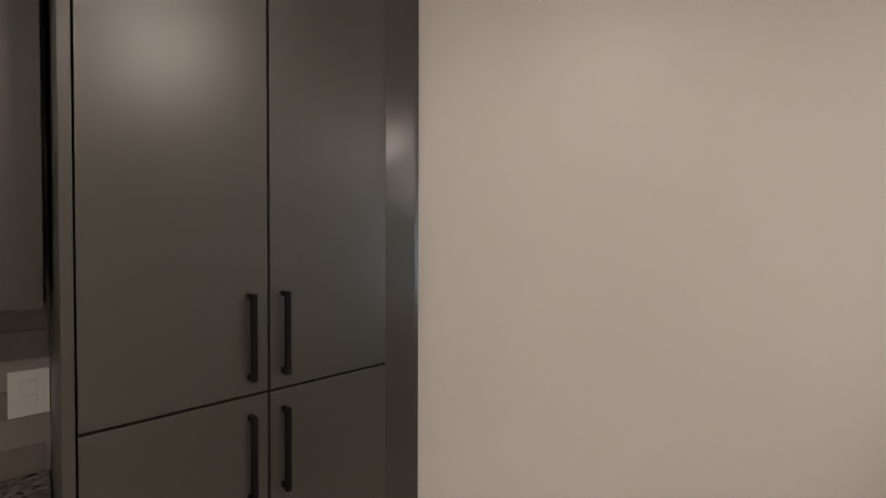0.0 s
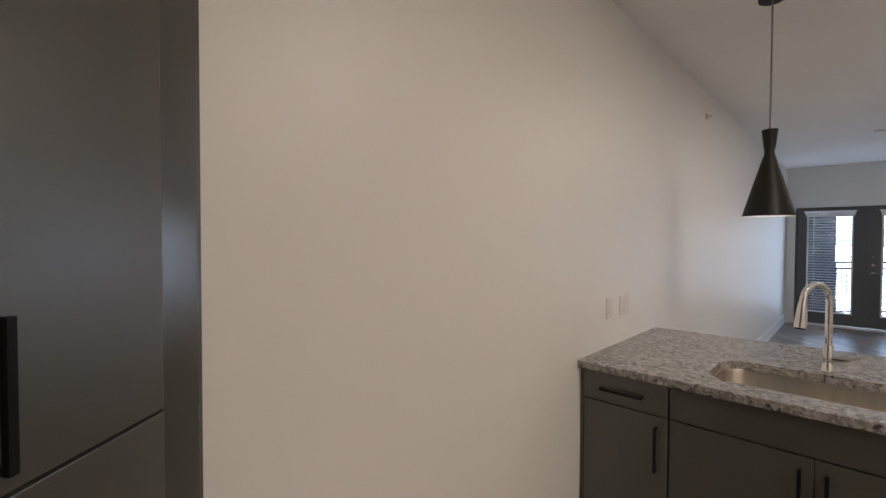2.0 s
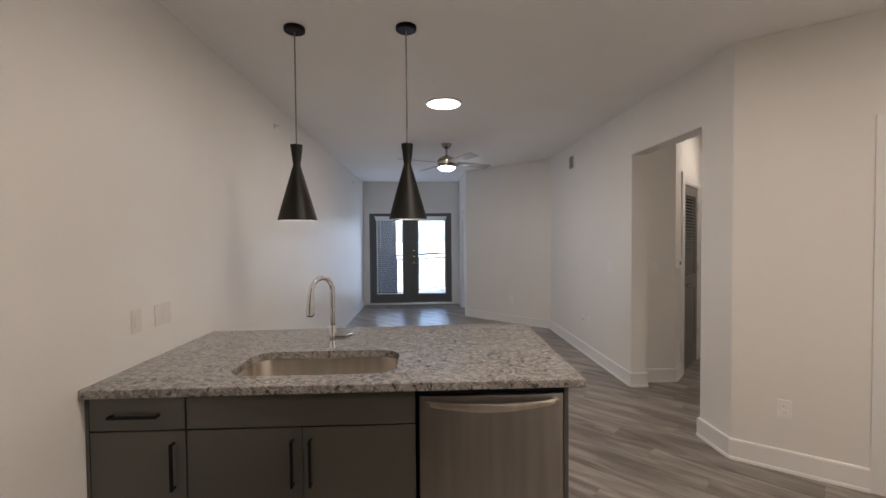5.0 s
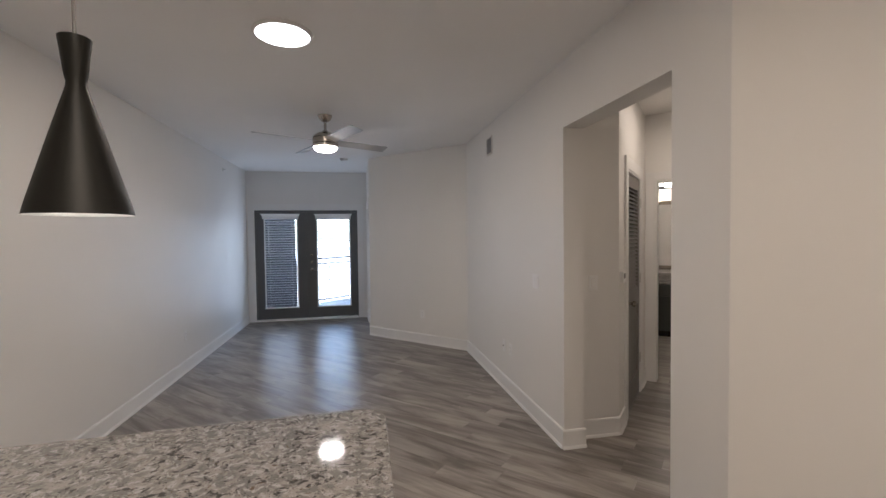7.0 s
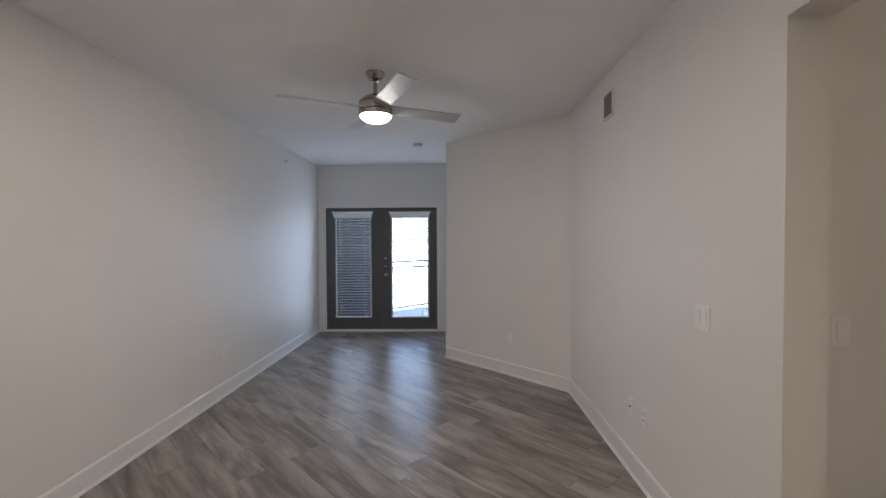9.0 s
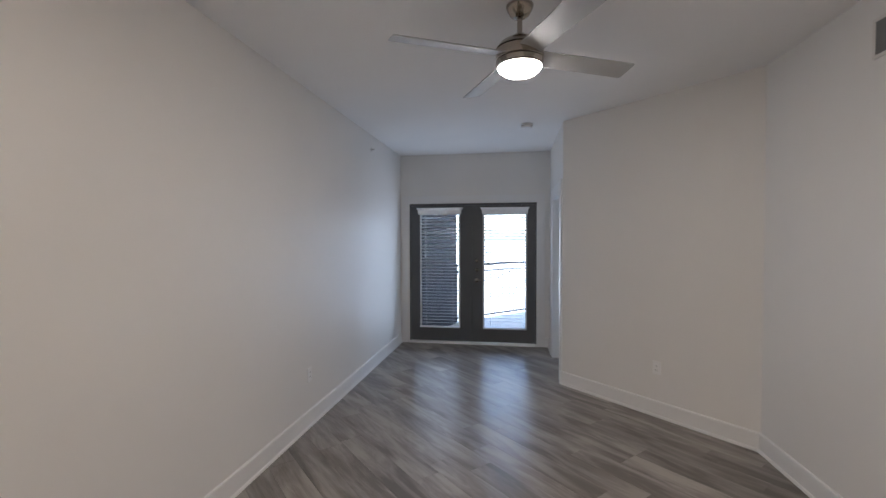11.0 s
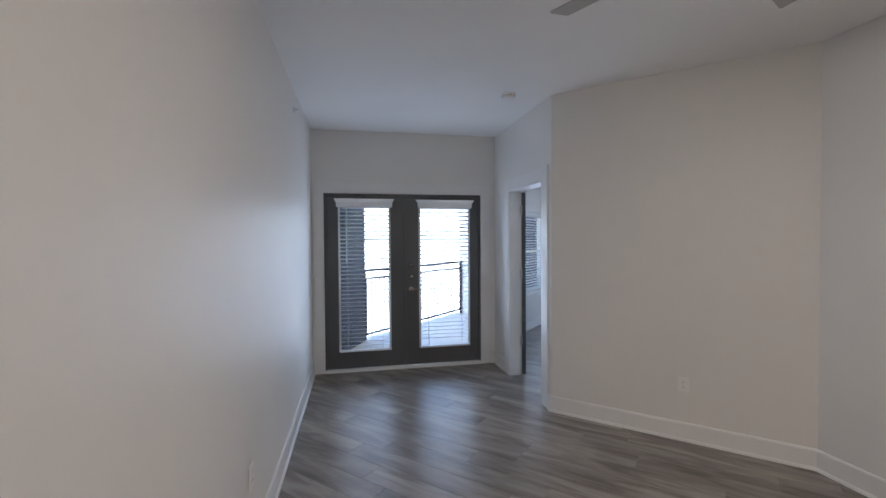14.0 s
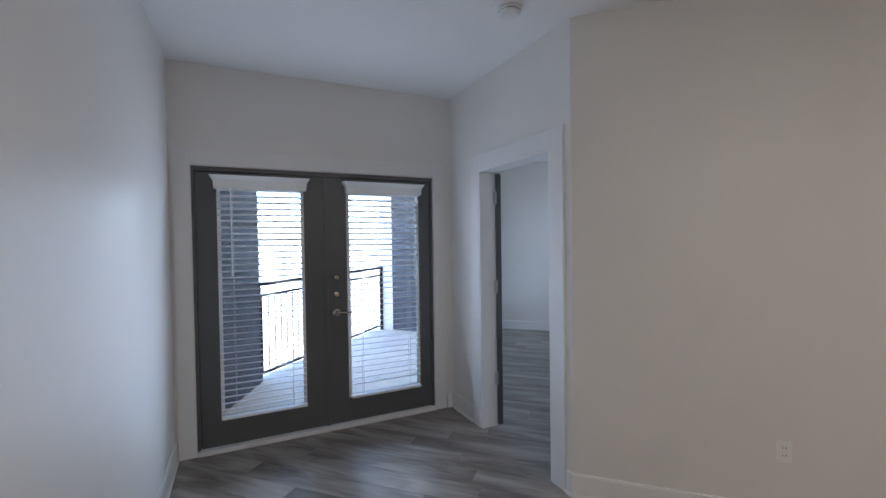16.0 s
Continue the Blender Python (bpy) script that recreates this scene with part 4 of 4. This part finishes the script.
for p, q in zip(rings, rings[1:]):
    for k in range(12):
        bm.faces.new((p[k], p[(k + 1) % 12], q[(k + 1) % 12], q[k]))
bm.faces.new(rings[0])
bm.faces.new(rings[-1])
part("handle", bm, SINK_STEEL, dw, "bowed steel bar handle", True)
for x in (0.70, 1.244):
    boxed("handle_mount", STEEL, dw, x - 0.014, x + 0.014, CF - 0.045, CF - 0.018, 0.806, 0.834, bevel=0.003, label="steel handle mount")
ep = solid("end_panel", bmesh.new(), CABINET, "grey cabinet end panel beside the dishwasher", "panel")
bm = bmesh.new()
box(bm, 1.292, 1.312, CF + 0.0, 2.62, 0.0, 0.874, 0.001)
bm.to_mesh(ep.data)
bm.free()
kb = solid("back_panel", bmesh.new(), CABINET, "grey panel closing the seating side of the counter", "panel")
bm = bmesh.new()
box(bm, -0.728, 1.291, 2.565, 2.62, 0.0, 0.874)
bm.to_mesh(kb.data)
bm.free()

# granite top with rounded free corner and an undermount sink hole
SX0, SX1, SY0, SY1, SR = -0.215, 0.552, 2.065, 2.475, 0.11


def rounded(x0, x1, y0, y1, r, k=8):
    out = []
    for cx, cy, a0 in ((x1 - r, y1 - r, 0), (x0 + r, y1 - r, 90), (x0 + r, y0 + r, 180), (x1 - r, y0 + r, 270)):
        out += [(cx + r * math.cos(radians(a0 + 90 * i / k)), cy + r * math.sin(radians(a0 + 90 * i / k))) for i in range(k + 1)]
    return out


def top_outline(grow=0.0):
    pts = [(-0.7315, 1.925 - grow), (1.378 + grow, 1.932 - grow)]
    c = Vector((1.40, 3.145))
    r = 0.10
    for i in range(9):
        a = radians(90 * i / 8)
        pts.append((c.x - r + (r + grow) * math.cos(a), c.y - r + (r + grow) * math.sin(a)))
    pts.append((-0.7275, 3.045 + grow))
    return pts


def slab_mesh():
    bm = bmesh.new()
    hole = rounded(SX0, SX1, SY0, SY1, SR)
    zs = ((0.876, 0.0), (0.880, 0.004), (0.911, 0.004), (0.915, 0.0))
    rings, holes = [], []
    for z, g in zs:
        rings.append([bm.verts.new((x, y, z)) for x, y in top_outline(g - 0.004)])
        holes.append([bm.verts.new((x, y, z)) for x, y in hole])
    for loops in (rings, holes):
        for a, b in zip(loops, loops[1:]):
            for i in range(len(a)):
                j = (i + 1) % len(a)
                bm.faces.new((a[i], a[j], b[j], b[i]))
    for k in (0, -1):
        es = []
        for loop in (rings[k], holes[k]):
            for i in range(len(loop)):
                es.append(bm.edges.get((loop[i], loop[(i + 1) % len(loop)])))
        bmesh.ops.triangle_fill(bm, edges=es, use_beauty=True)
    return bm


solid("countertop", slab_mesh(), GRANITE, "speckled grey granite countertop on the peninsula", "countertop")

sk = thing("sink", "undermount stainless steel single-bowl kitchen sink", "sink", pose(0, 0, 0))
bm = bmesh.new()
levels = [(0.8755, -0.02, SR + 0.02), (0.8755, 0.006, SR), (0.86, 0.010, SR), (0.70, 0.016, SR - 0.01), (0.675, 0.03, SR - 0.02), (0.668, 0.06, SR - 0.04)]
rings = [[bm.verts.new((x, y, z)) for x, y in rounded(SX0 + g - 0.004, SX1 - g + 0.004, SY0 + g - 0.004, SY1 - g + 0.004, r)] for z, g, r in levels]
for a, b in zip(rings, rings[1:]):
    for i in range(len(a)):
        j = (i + 1) % len(a)
        bm.faces.new((a[i], a[j], b[j], b[i]))
bm.faces.new(rings[-1])
part("bowl", bm, SINK_STEEL, sk, smooth=True)
bm = bmesh.new()
lathe(bm, [(0.045, 0.0), (0.045, 0.003), (0.036, 0.004), (0.030, -0.002)], 24, pose((SX0 + SX1) / 2, 2.30, 0.669))
part("drain", bm, CHROME, sk, "round steel drain", True)

fa = thing("faucet", "chrome gooseneck pull-down kitchen faucet", "faucet", pose(0.172, 2.545, 0.915, 0, 0, -34))
bm = bmesh.new()
lathe(bm, [(0.027, 0.0), (0.027, 0.006), (0.022, 0.012), (0.020, 0.05), (0.018, 0.12), (0.0135, 0.13)], 24)
part("base", bm, CHROME, fa, smooth=True)
bm = bmesh.new()
pts = [(0, 0, 0.12), (0, 0, 0.22), (0, 0, 0.325)]
for i in range(1, 13):
    a = radians(180 - 15 * i) if i < 12 else radians(0)
    pts.append((0, -0.075 - 0.075 * math.cos(radians(180 - 15 * i)), 0.325 + 0.075 * math.sin(radians(15 * i))))
pts += [(0, -0.151, 0.315)]
tube(bm, pts, 0.0140, 16)
part("spout", bm, CHROME, fa, smooth=True)
bm = bmesh.new()
tube(bm, [(0, -0.151, 0.325), (0, -0.154, 0.29), (0, -0.159, 0.235), (0, -0.162, 0.208)], [0.0155, 0.019, 0.0235, 0.023], 16)
part("spray_head", bm, CHROME, fa, smooth=True)
bm = bmesh.new()
tube(bm, [(0, -0.162, 0.209), (0, -0.163, 0.201)], [0.018, 0.017], 16)
part("nozzle", bm, BLACK, fa, "dark spray nozzle")
bm = bmesh.new()
lx, ly = math.cos(radians(34)), math.sin(radians(34))
tube(bm, [(0.012 * lx, 0.012 * ly, 0.062), (0.070 * lx, 0.070 * ly, 0.062)], 0.019, 16)
tube(bm, [(0.065 * lx, 0.065 * ly, 0.064), (0.082 * lx, 0.082 * ly, 0.068), (0.112 * lx, 0.112 * ly, 0.078)], [0.010, 0.0075, 0.006], 12)
part("side_lever", bm, CHROME, fa, smooth=True)

# ---- pantry and the cabinet run, on a turned line ----
def pan(x, y, z):
    return PF @ pose(x, y, z)


pt = thing("pantry_cabinet", "tall grey flat-front pantry cabinet with four doors", "cabinet", PF)
SEAM = 1.214
boxed("body", CABINET_EDGE, pt, -0.312, 0.405, 0.027, 0.65, 0.10, 2.50)
boxed("side_panel", CABINET, pt, -0.330, -0.313, 0.004, 0.65, 0.0, 2.50, bevel=0.001)
boxed("filler", FILLER, pt, 0.0, 0.0975, 0.0, 0.018, 0.0, 2.50, bevel=0.001, label="flat grey filler strip").matrix_basis = pose(0.3065, 0.008, 0, 0, 0, -3.5)
boxed("scribe", FILLER, pt, 0.4055, 0.4195, 0.006, 0.034, 0.0, 2.50, bevel=0.001, label="narrow grey scribe moulding")
boxed("toe_kick", CABINET_EDGE, pt, -0.312, 0.312, 0.08, 0.10, 0.0, 0.10)
for x0, x1, hx in ((-0.310, -0.0025, -0.040), (0.0025, 0.3026, 0.030)):
    for z0, z1, hz in ((SEAM + 0.003, 2.495, 1.338), (0.105, SEAM - 0.003, 1.088)):
        do = front("door", pt, x0, x1, z0, z1, 0.0)
        bar_handle(do, 0.178, True, pose(hx, 0.0, hz))

uc = thing("upper_cabinet", "grey flat-front upper wall cabinet above the counter", "cabinet", PF)
boxed("body", CABINET_EDGE, uc, -1.95, -0.342, 0.32, 0.648, 1.402, 2.45)
for x0, x1 in ((-0.70, -0.345), (-1.06, -0.705), (-1.50, -1.065), (-1.945, -1.505)):
    front("door", uc, x0, x1, 1.392, 2.45, 0.301)
bc = thing("base_cabinet", "grey flat-front base cabinet under the side counter", "cabinet", PF, "side cabinets")
boxed("body", CABINET_EDGE, bc, -1.95, -0.335, 0.021, 0.60, 0.10, 0.874)
for x0, x1 in ((-0.86, -0.338), (-1.40, -0.865), (-1.945, -1.405)):
    do = front("door", bc, x0, x1, 0.105, 0.868, 0.0)
    bar_handle(do, 0.178, True, pose(x1 - 0.05, 0.0, 0.70))
ct = solid("countertop", bmesh.new(), GRANITE, "speckled grey granite side counter beside the pantry", "countertop")
bm = bmesh.new()
box(bm, -1.95, -0.334, -0.025, 0.655, 0.876, 0.915, 0.004)
bm.to_mesh(ct.data)
bm.free()
ct.matrix_world = PF
ot = thing("outlet", "white duplex power outlet on the tiled backsplash", "outlet", pan(-0.372, 0.644, 1.135), "wall plates")
boxed("cover_plate", PLASTIC, ot, -0.040, 0.040, -0.006, 0, -0.060, 0.060, bevel=0.002)
for dz in (-0.02, 0.02):
    boxed("receptacle", PLASTIC, ot, -0.016, 0.016, -0.0085, -0.005, dz - 0.014, dz + 0.014, bevel=0.002)

# tiled backsplash
bs = thing("backsplash", "glazed grey subway tile backsplash with pale grout", "backsplash", PF, kind="structure")
boxed("grout", GROUT, bs, -1.95, -0.331, 0.650, 0.658, 0.9155, 1.40)
sm = bmesh.new()
box(sm, -0.150, 0.150, 0.0, 0.007, -0.0365, 0.0365)
tile = mesh_of("tile", sm, TILE)
for r in range(6):
    for c in range(6):
        x = -0.49 - c * 0.303 - (r % 2) * 0.1515
        if x - 0.15 < -1.95 or 0.956 + r * 0.076 > 1.39:
            continue
        t = new("tile", tile)
        t.parent = bs
        t.matrix_basis = pose(x, 0.644 + random.uniform(0, 0.0008), 0.956 + r * 0.076)

# ---- balcony ----
bm = bmesh.new()
prism(bm, [(-2.2, FY + 0.14), (1.64, FY + 0.14), (1.64, 10.9), (3.5, 12.75), (2.15, 14.1), (-2.2, 9.75)], -0.20, -0.02)
solid("balcony_deck", bm, DECK, "pale concrete balcony deck", "deck", "structure")


def siding(name, p, q, h0=-0.02, h1=3.2, trim_at=()):
    m, length = along(p, q)
    t = thing(name, "blue-grey lap siding wall of the balcony", "siding wall", m, kind="structure")
    boxed("sheathing", SIDING, t, 0, length, 0.02, 0.16, h0, h1)
    sm = bmesh.new()
    vs = [(0, 0.018, 0), (0, 0.0, 0), (0, 0.012, 0.118), (0, 0.018, 0.118)]
    a = [sm.verts.new((0.0, y, z)) for _, y, z in vs]
    b = [sm.verts.new((length, y, z)) for _, y, z in vs]
    for i in range(4):
        j = (i + 1) % 4
        sm.faces.new((a[i], a[j], b[j], b[i]))
    sm.faces.new(a[::-1])
    sm.faces.new(b)
    board = mesh_of("board", sm, SIDING)
    for i in range(int((h1 - h0) / 0.118)):
        o = new("board", board)
        o.parent = t
        o.matrix_basis = pose(0, 0, h0 + i * 0.118)
    for s in trim_at:
        boxed("corner_trim", TRIM, t, s, s + 0.24, -0.012, 0.17, h0, h1, bevel=0.003, label="white corner board")
    return t


# rooms of the building stand outside these lines; the balcony is on their right
siding("wall_balcony_west", (-0.75, 10.17), (-0.06, 11.66))
siding("wall_balcony_end", (1.985, 13.775), (3.18, 12.58), trim_at=(-0.01,))

rl = thing("balcony_railing", "black metal balcony railing with vertical pickets", "railing", *[along((-0.10, 11.66), (2.0, 13.76))[0]])
RL = math.hypot(2.10, 2.10)
for s in (0.03, RL - 0.03):
    boxed("post", BLACK, rl, s - 0.02, s + 0.02, -0.02, 0.02, -0.02, 1.05, bevel=0.002)
boxed("top_rail", BLACK, rl, 0, RL, -0.028, 0.028, 1.05, 1.085, bevel=0.003)
boxed("upper_rail", BLACK, rl, 0.05, RL - 0.05, -0.012, 0.012, 0.93, 0.955)
boxed("bottom_rail", BLACK, rl, 0.05, RL - 0.05, -0.014, 0.014, 0.05, 0.078)
sm = bmesh.new()
box(sm, -0.005, 0.005, -0.005, 0.005, 0.078, 0.93)
picket = mesh_of("picket", sm, BLACK)
k = int((RL - 0.12) / 0.105)
for i in range(k + 1):
    o = new("picket", picket)
    o.parent = rl
    o.matrix_basis = pose(0.08 + i * (RL - 0.16) / k, 0, 0)

# unseen slab, added to keep the sun off the deck
bm = bmesh.new()
prism(bm, [(-0.9, FY + 0.16), (1.58, FY + 0.16), (1.58, 10.72), (3.52, 12.70), (2.10, 14.0), (-0.9, 11.0)], H + 0.02, H + 0.16)
solid("balcony_shade_slab", bm, CEIL, "painted slab added unseen over the balcony to shade the deck", "soffit", "structure")

# ---- beyond the balcony ----
bm = bmesh.new()
v = [bm.verts.new(p) for p in ((-900, -900, -6.5), (900, -900, -6.5), (900, 900, -6.5), (-900, 900, -6.5))]
bm.faces.new(v)
solid("ground", bm, GROUND, "pale sunlit pavement and lawn far below", "ground", "structure")


# ---- floor planks ----
PW, PL = 0.183, 1.22
FLOOR_M = pose(0, 0, 0, 0, 0, -45)


def clip(poly, a, b, c):
    """Keep the side a x + b y <= c."""
    out = []
    for i, p in enumerate(poly):
        q = poly[(i + 1) % len(poly)]
        dp, dq = a * p[0] + b * p[1] - c, a * q[0] + b * q[1] - c
        if dp <= 0:
            out.append(p)
        if dp * dq < 0:
            k = dp / (dp - dq)
            out.append((p[0] + k * (q[0] - p[0]), p[1] + k * (q[1] - p[1])))
    return out


def plank_mesh(poly, z=0.0):
    bm = bmesh.new()
    cx, cy = sum(p[0] for p in poly) / len(poly), sum(p[1] for p in poly) / len(poly)
    lo = [bm.verts.new((x, y, z - 0.005)) for x, y in poly]
    hi = [bm.verts.new((x + (cx - x) * 0.0008 / max(0.05, abs(cx - x)), y + (cy - y) * 0.0008 / max(0.02, abs(cy - y)), z)) for x, y in poly]
    n = len(poly)
    for i in range(n):
        j = (i + 1) % n
        bm.faces.new((lo[i], lo[j], hi[j], hi[i]))
    bm.faces.new(hi)
    return bm


def inside(p, poly):
    hit = False
    for i, a in enumerate(poly):
        b = poly[(i + 1) % len(poly)]
        if (a[1] > p[1]) != (b[1] > p[1]) and p[0] < a[0] + (p[1] - a[1]) / (b[1] - a[1]) * (b[0] - a[0]):
            hit = not hit
    return hit


MAIN = [(-0.75, 0.2), (-0.72, 10.02), (1.55, 10.02), (1.55, 8.45), (2.83, 7.15), (2.83, 2.94), (4.0, 2.0), (3.3, 0.4), (0.6, -2.0), (-0.2, -1.2)]
OTHER = [[(2.8, 3.25), (2.9, 4.4), (3.3, 4.55), (4.3, 5.6), bath(-1.2, 0.1), bath(-1.2, 2.7), bath(1.6, 2.7), bath(1.6, 0), bath(1.4, -0.2), (3.9, 3.0)],
         [(1.58, 8.4), (1.58, 10.75), (3.72, 12.93), (6.7, 10.06), (4.6, 7.4), (2.9, 7.2)]]
full = mesh_of("plank", plank_mesh([(0, 0), (PL - 0.0006, 0), (PL - 0.0006, PW - 0.0006), (0, PW - 0.0006)]), PLANK)
rest, near_count = bmesh.new(), 0
rnd = random.Random(4)
inv = FLOOR_M.inverted()
for row in range(-14, 100):
    v0 = row * PW
    off = rnd.uniform(0, PL)
    for col in range(-14, 14):
        u0 = col * PL + off
        quad = [(u0, v0), (u0 + PL - 0.0006, v0), (u0 + PL - 0.0006, v0 + PW - 0.0006), (u0, v0 + PW - 0.0006)]
        world_q = [(FLOOR_M @ Vector((x, y, 0)))[:2] for x, y in quad]
        probe = [((1 - k) * world_q[0][0] + k * world_q[2][0], (1 - k) * world_q[0][1] + k * world_q[2][1]) for k in (0, 0.17, 0.33, 0.5, 0.67, 0.83, 1)]
        probe += [tuple(p) for p in world_q]
        in_main = any(inside(p, MAIN) for p in probe)
        in_other = any(inside(p, o) for p in probe for o in OTHER)
        if not (in_main or in_other):
            continue
        local = [tuple((inv @ Vector((x, y, 0)))[:2]) for x, y in OUTLINE]
        for sx, sy, c in ((-1, 0, -u0), (1, 0, u0 + PL - 0.0006), (0, -1, -v0), (0, 1, v0 + PW - 0.0006)):
            local = clip(local, sx, sy, c)
        local = [p for i, p in enumerate(local) if abs(p[0] - local[i - 1][0]) + abs(p[1] - local[i - 1][1]) > 0.0004]
        if len(local) < 3:
            continue
        whole = len(local) == 4 and abs(sum(p[0] * q[1] - q[0] * p[1] for p, q in zip(local, local[1:] + local[:1]))) > 1.998 * PL * PW * 0.995
        poly = [tuple((FLOOR_M @ Vector((x, y, 0)))[:2]) for x, y in local]
        mid_y = sum(p[1] for p in poly) / len(poly)
        if in_main and mid_y > 0.9 and near_count < 300:
            near_count += 1
            if whole:
                o = new("plank", full)
                o.matrix_world = FLOOR_M @ pose(u0, v0, 0)
            else:
                o = new("plank", mesh_of("plank", plank_mesh([(x - u0, y - v0) for x, y in local]), PLANK))
                o.matrix_world = FLOOR_M @ pose(u0, v0, 0)
            o.parent = floor
        else:
            lo = [rest.verts.new((x, y, -0.005)) for x, y in local]
            hi = [rest.verts.new((x, y, 0.0)) for x, y in local]
            n = len(local)
            for i in range(n):
                j = (i + 1) % n
                rest.faces.new((lo[i], lo[j], hi[j], hi[i]))
            rest.faces.new(hi)
far = part("far_planks", rest, PLANK, floor)
far.matrix_basis = FLOOR_M
tagged(far, kind="stuff")
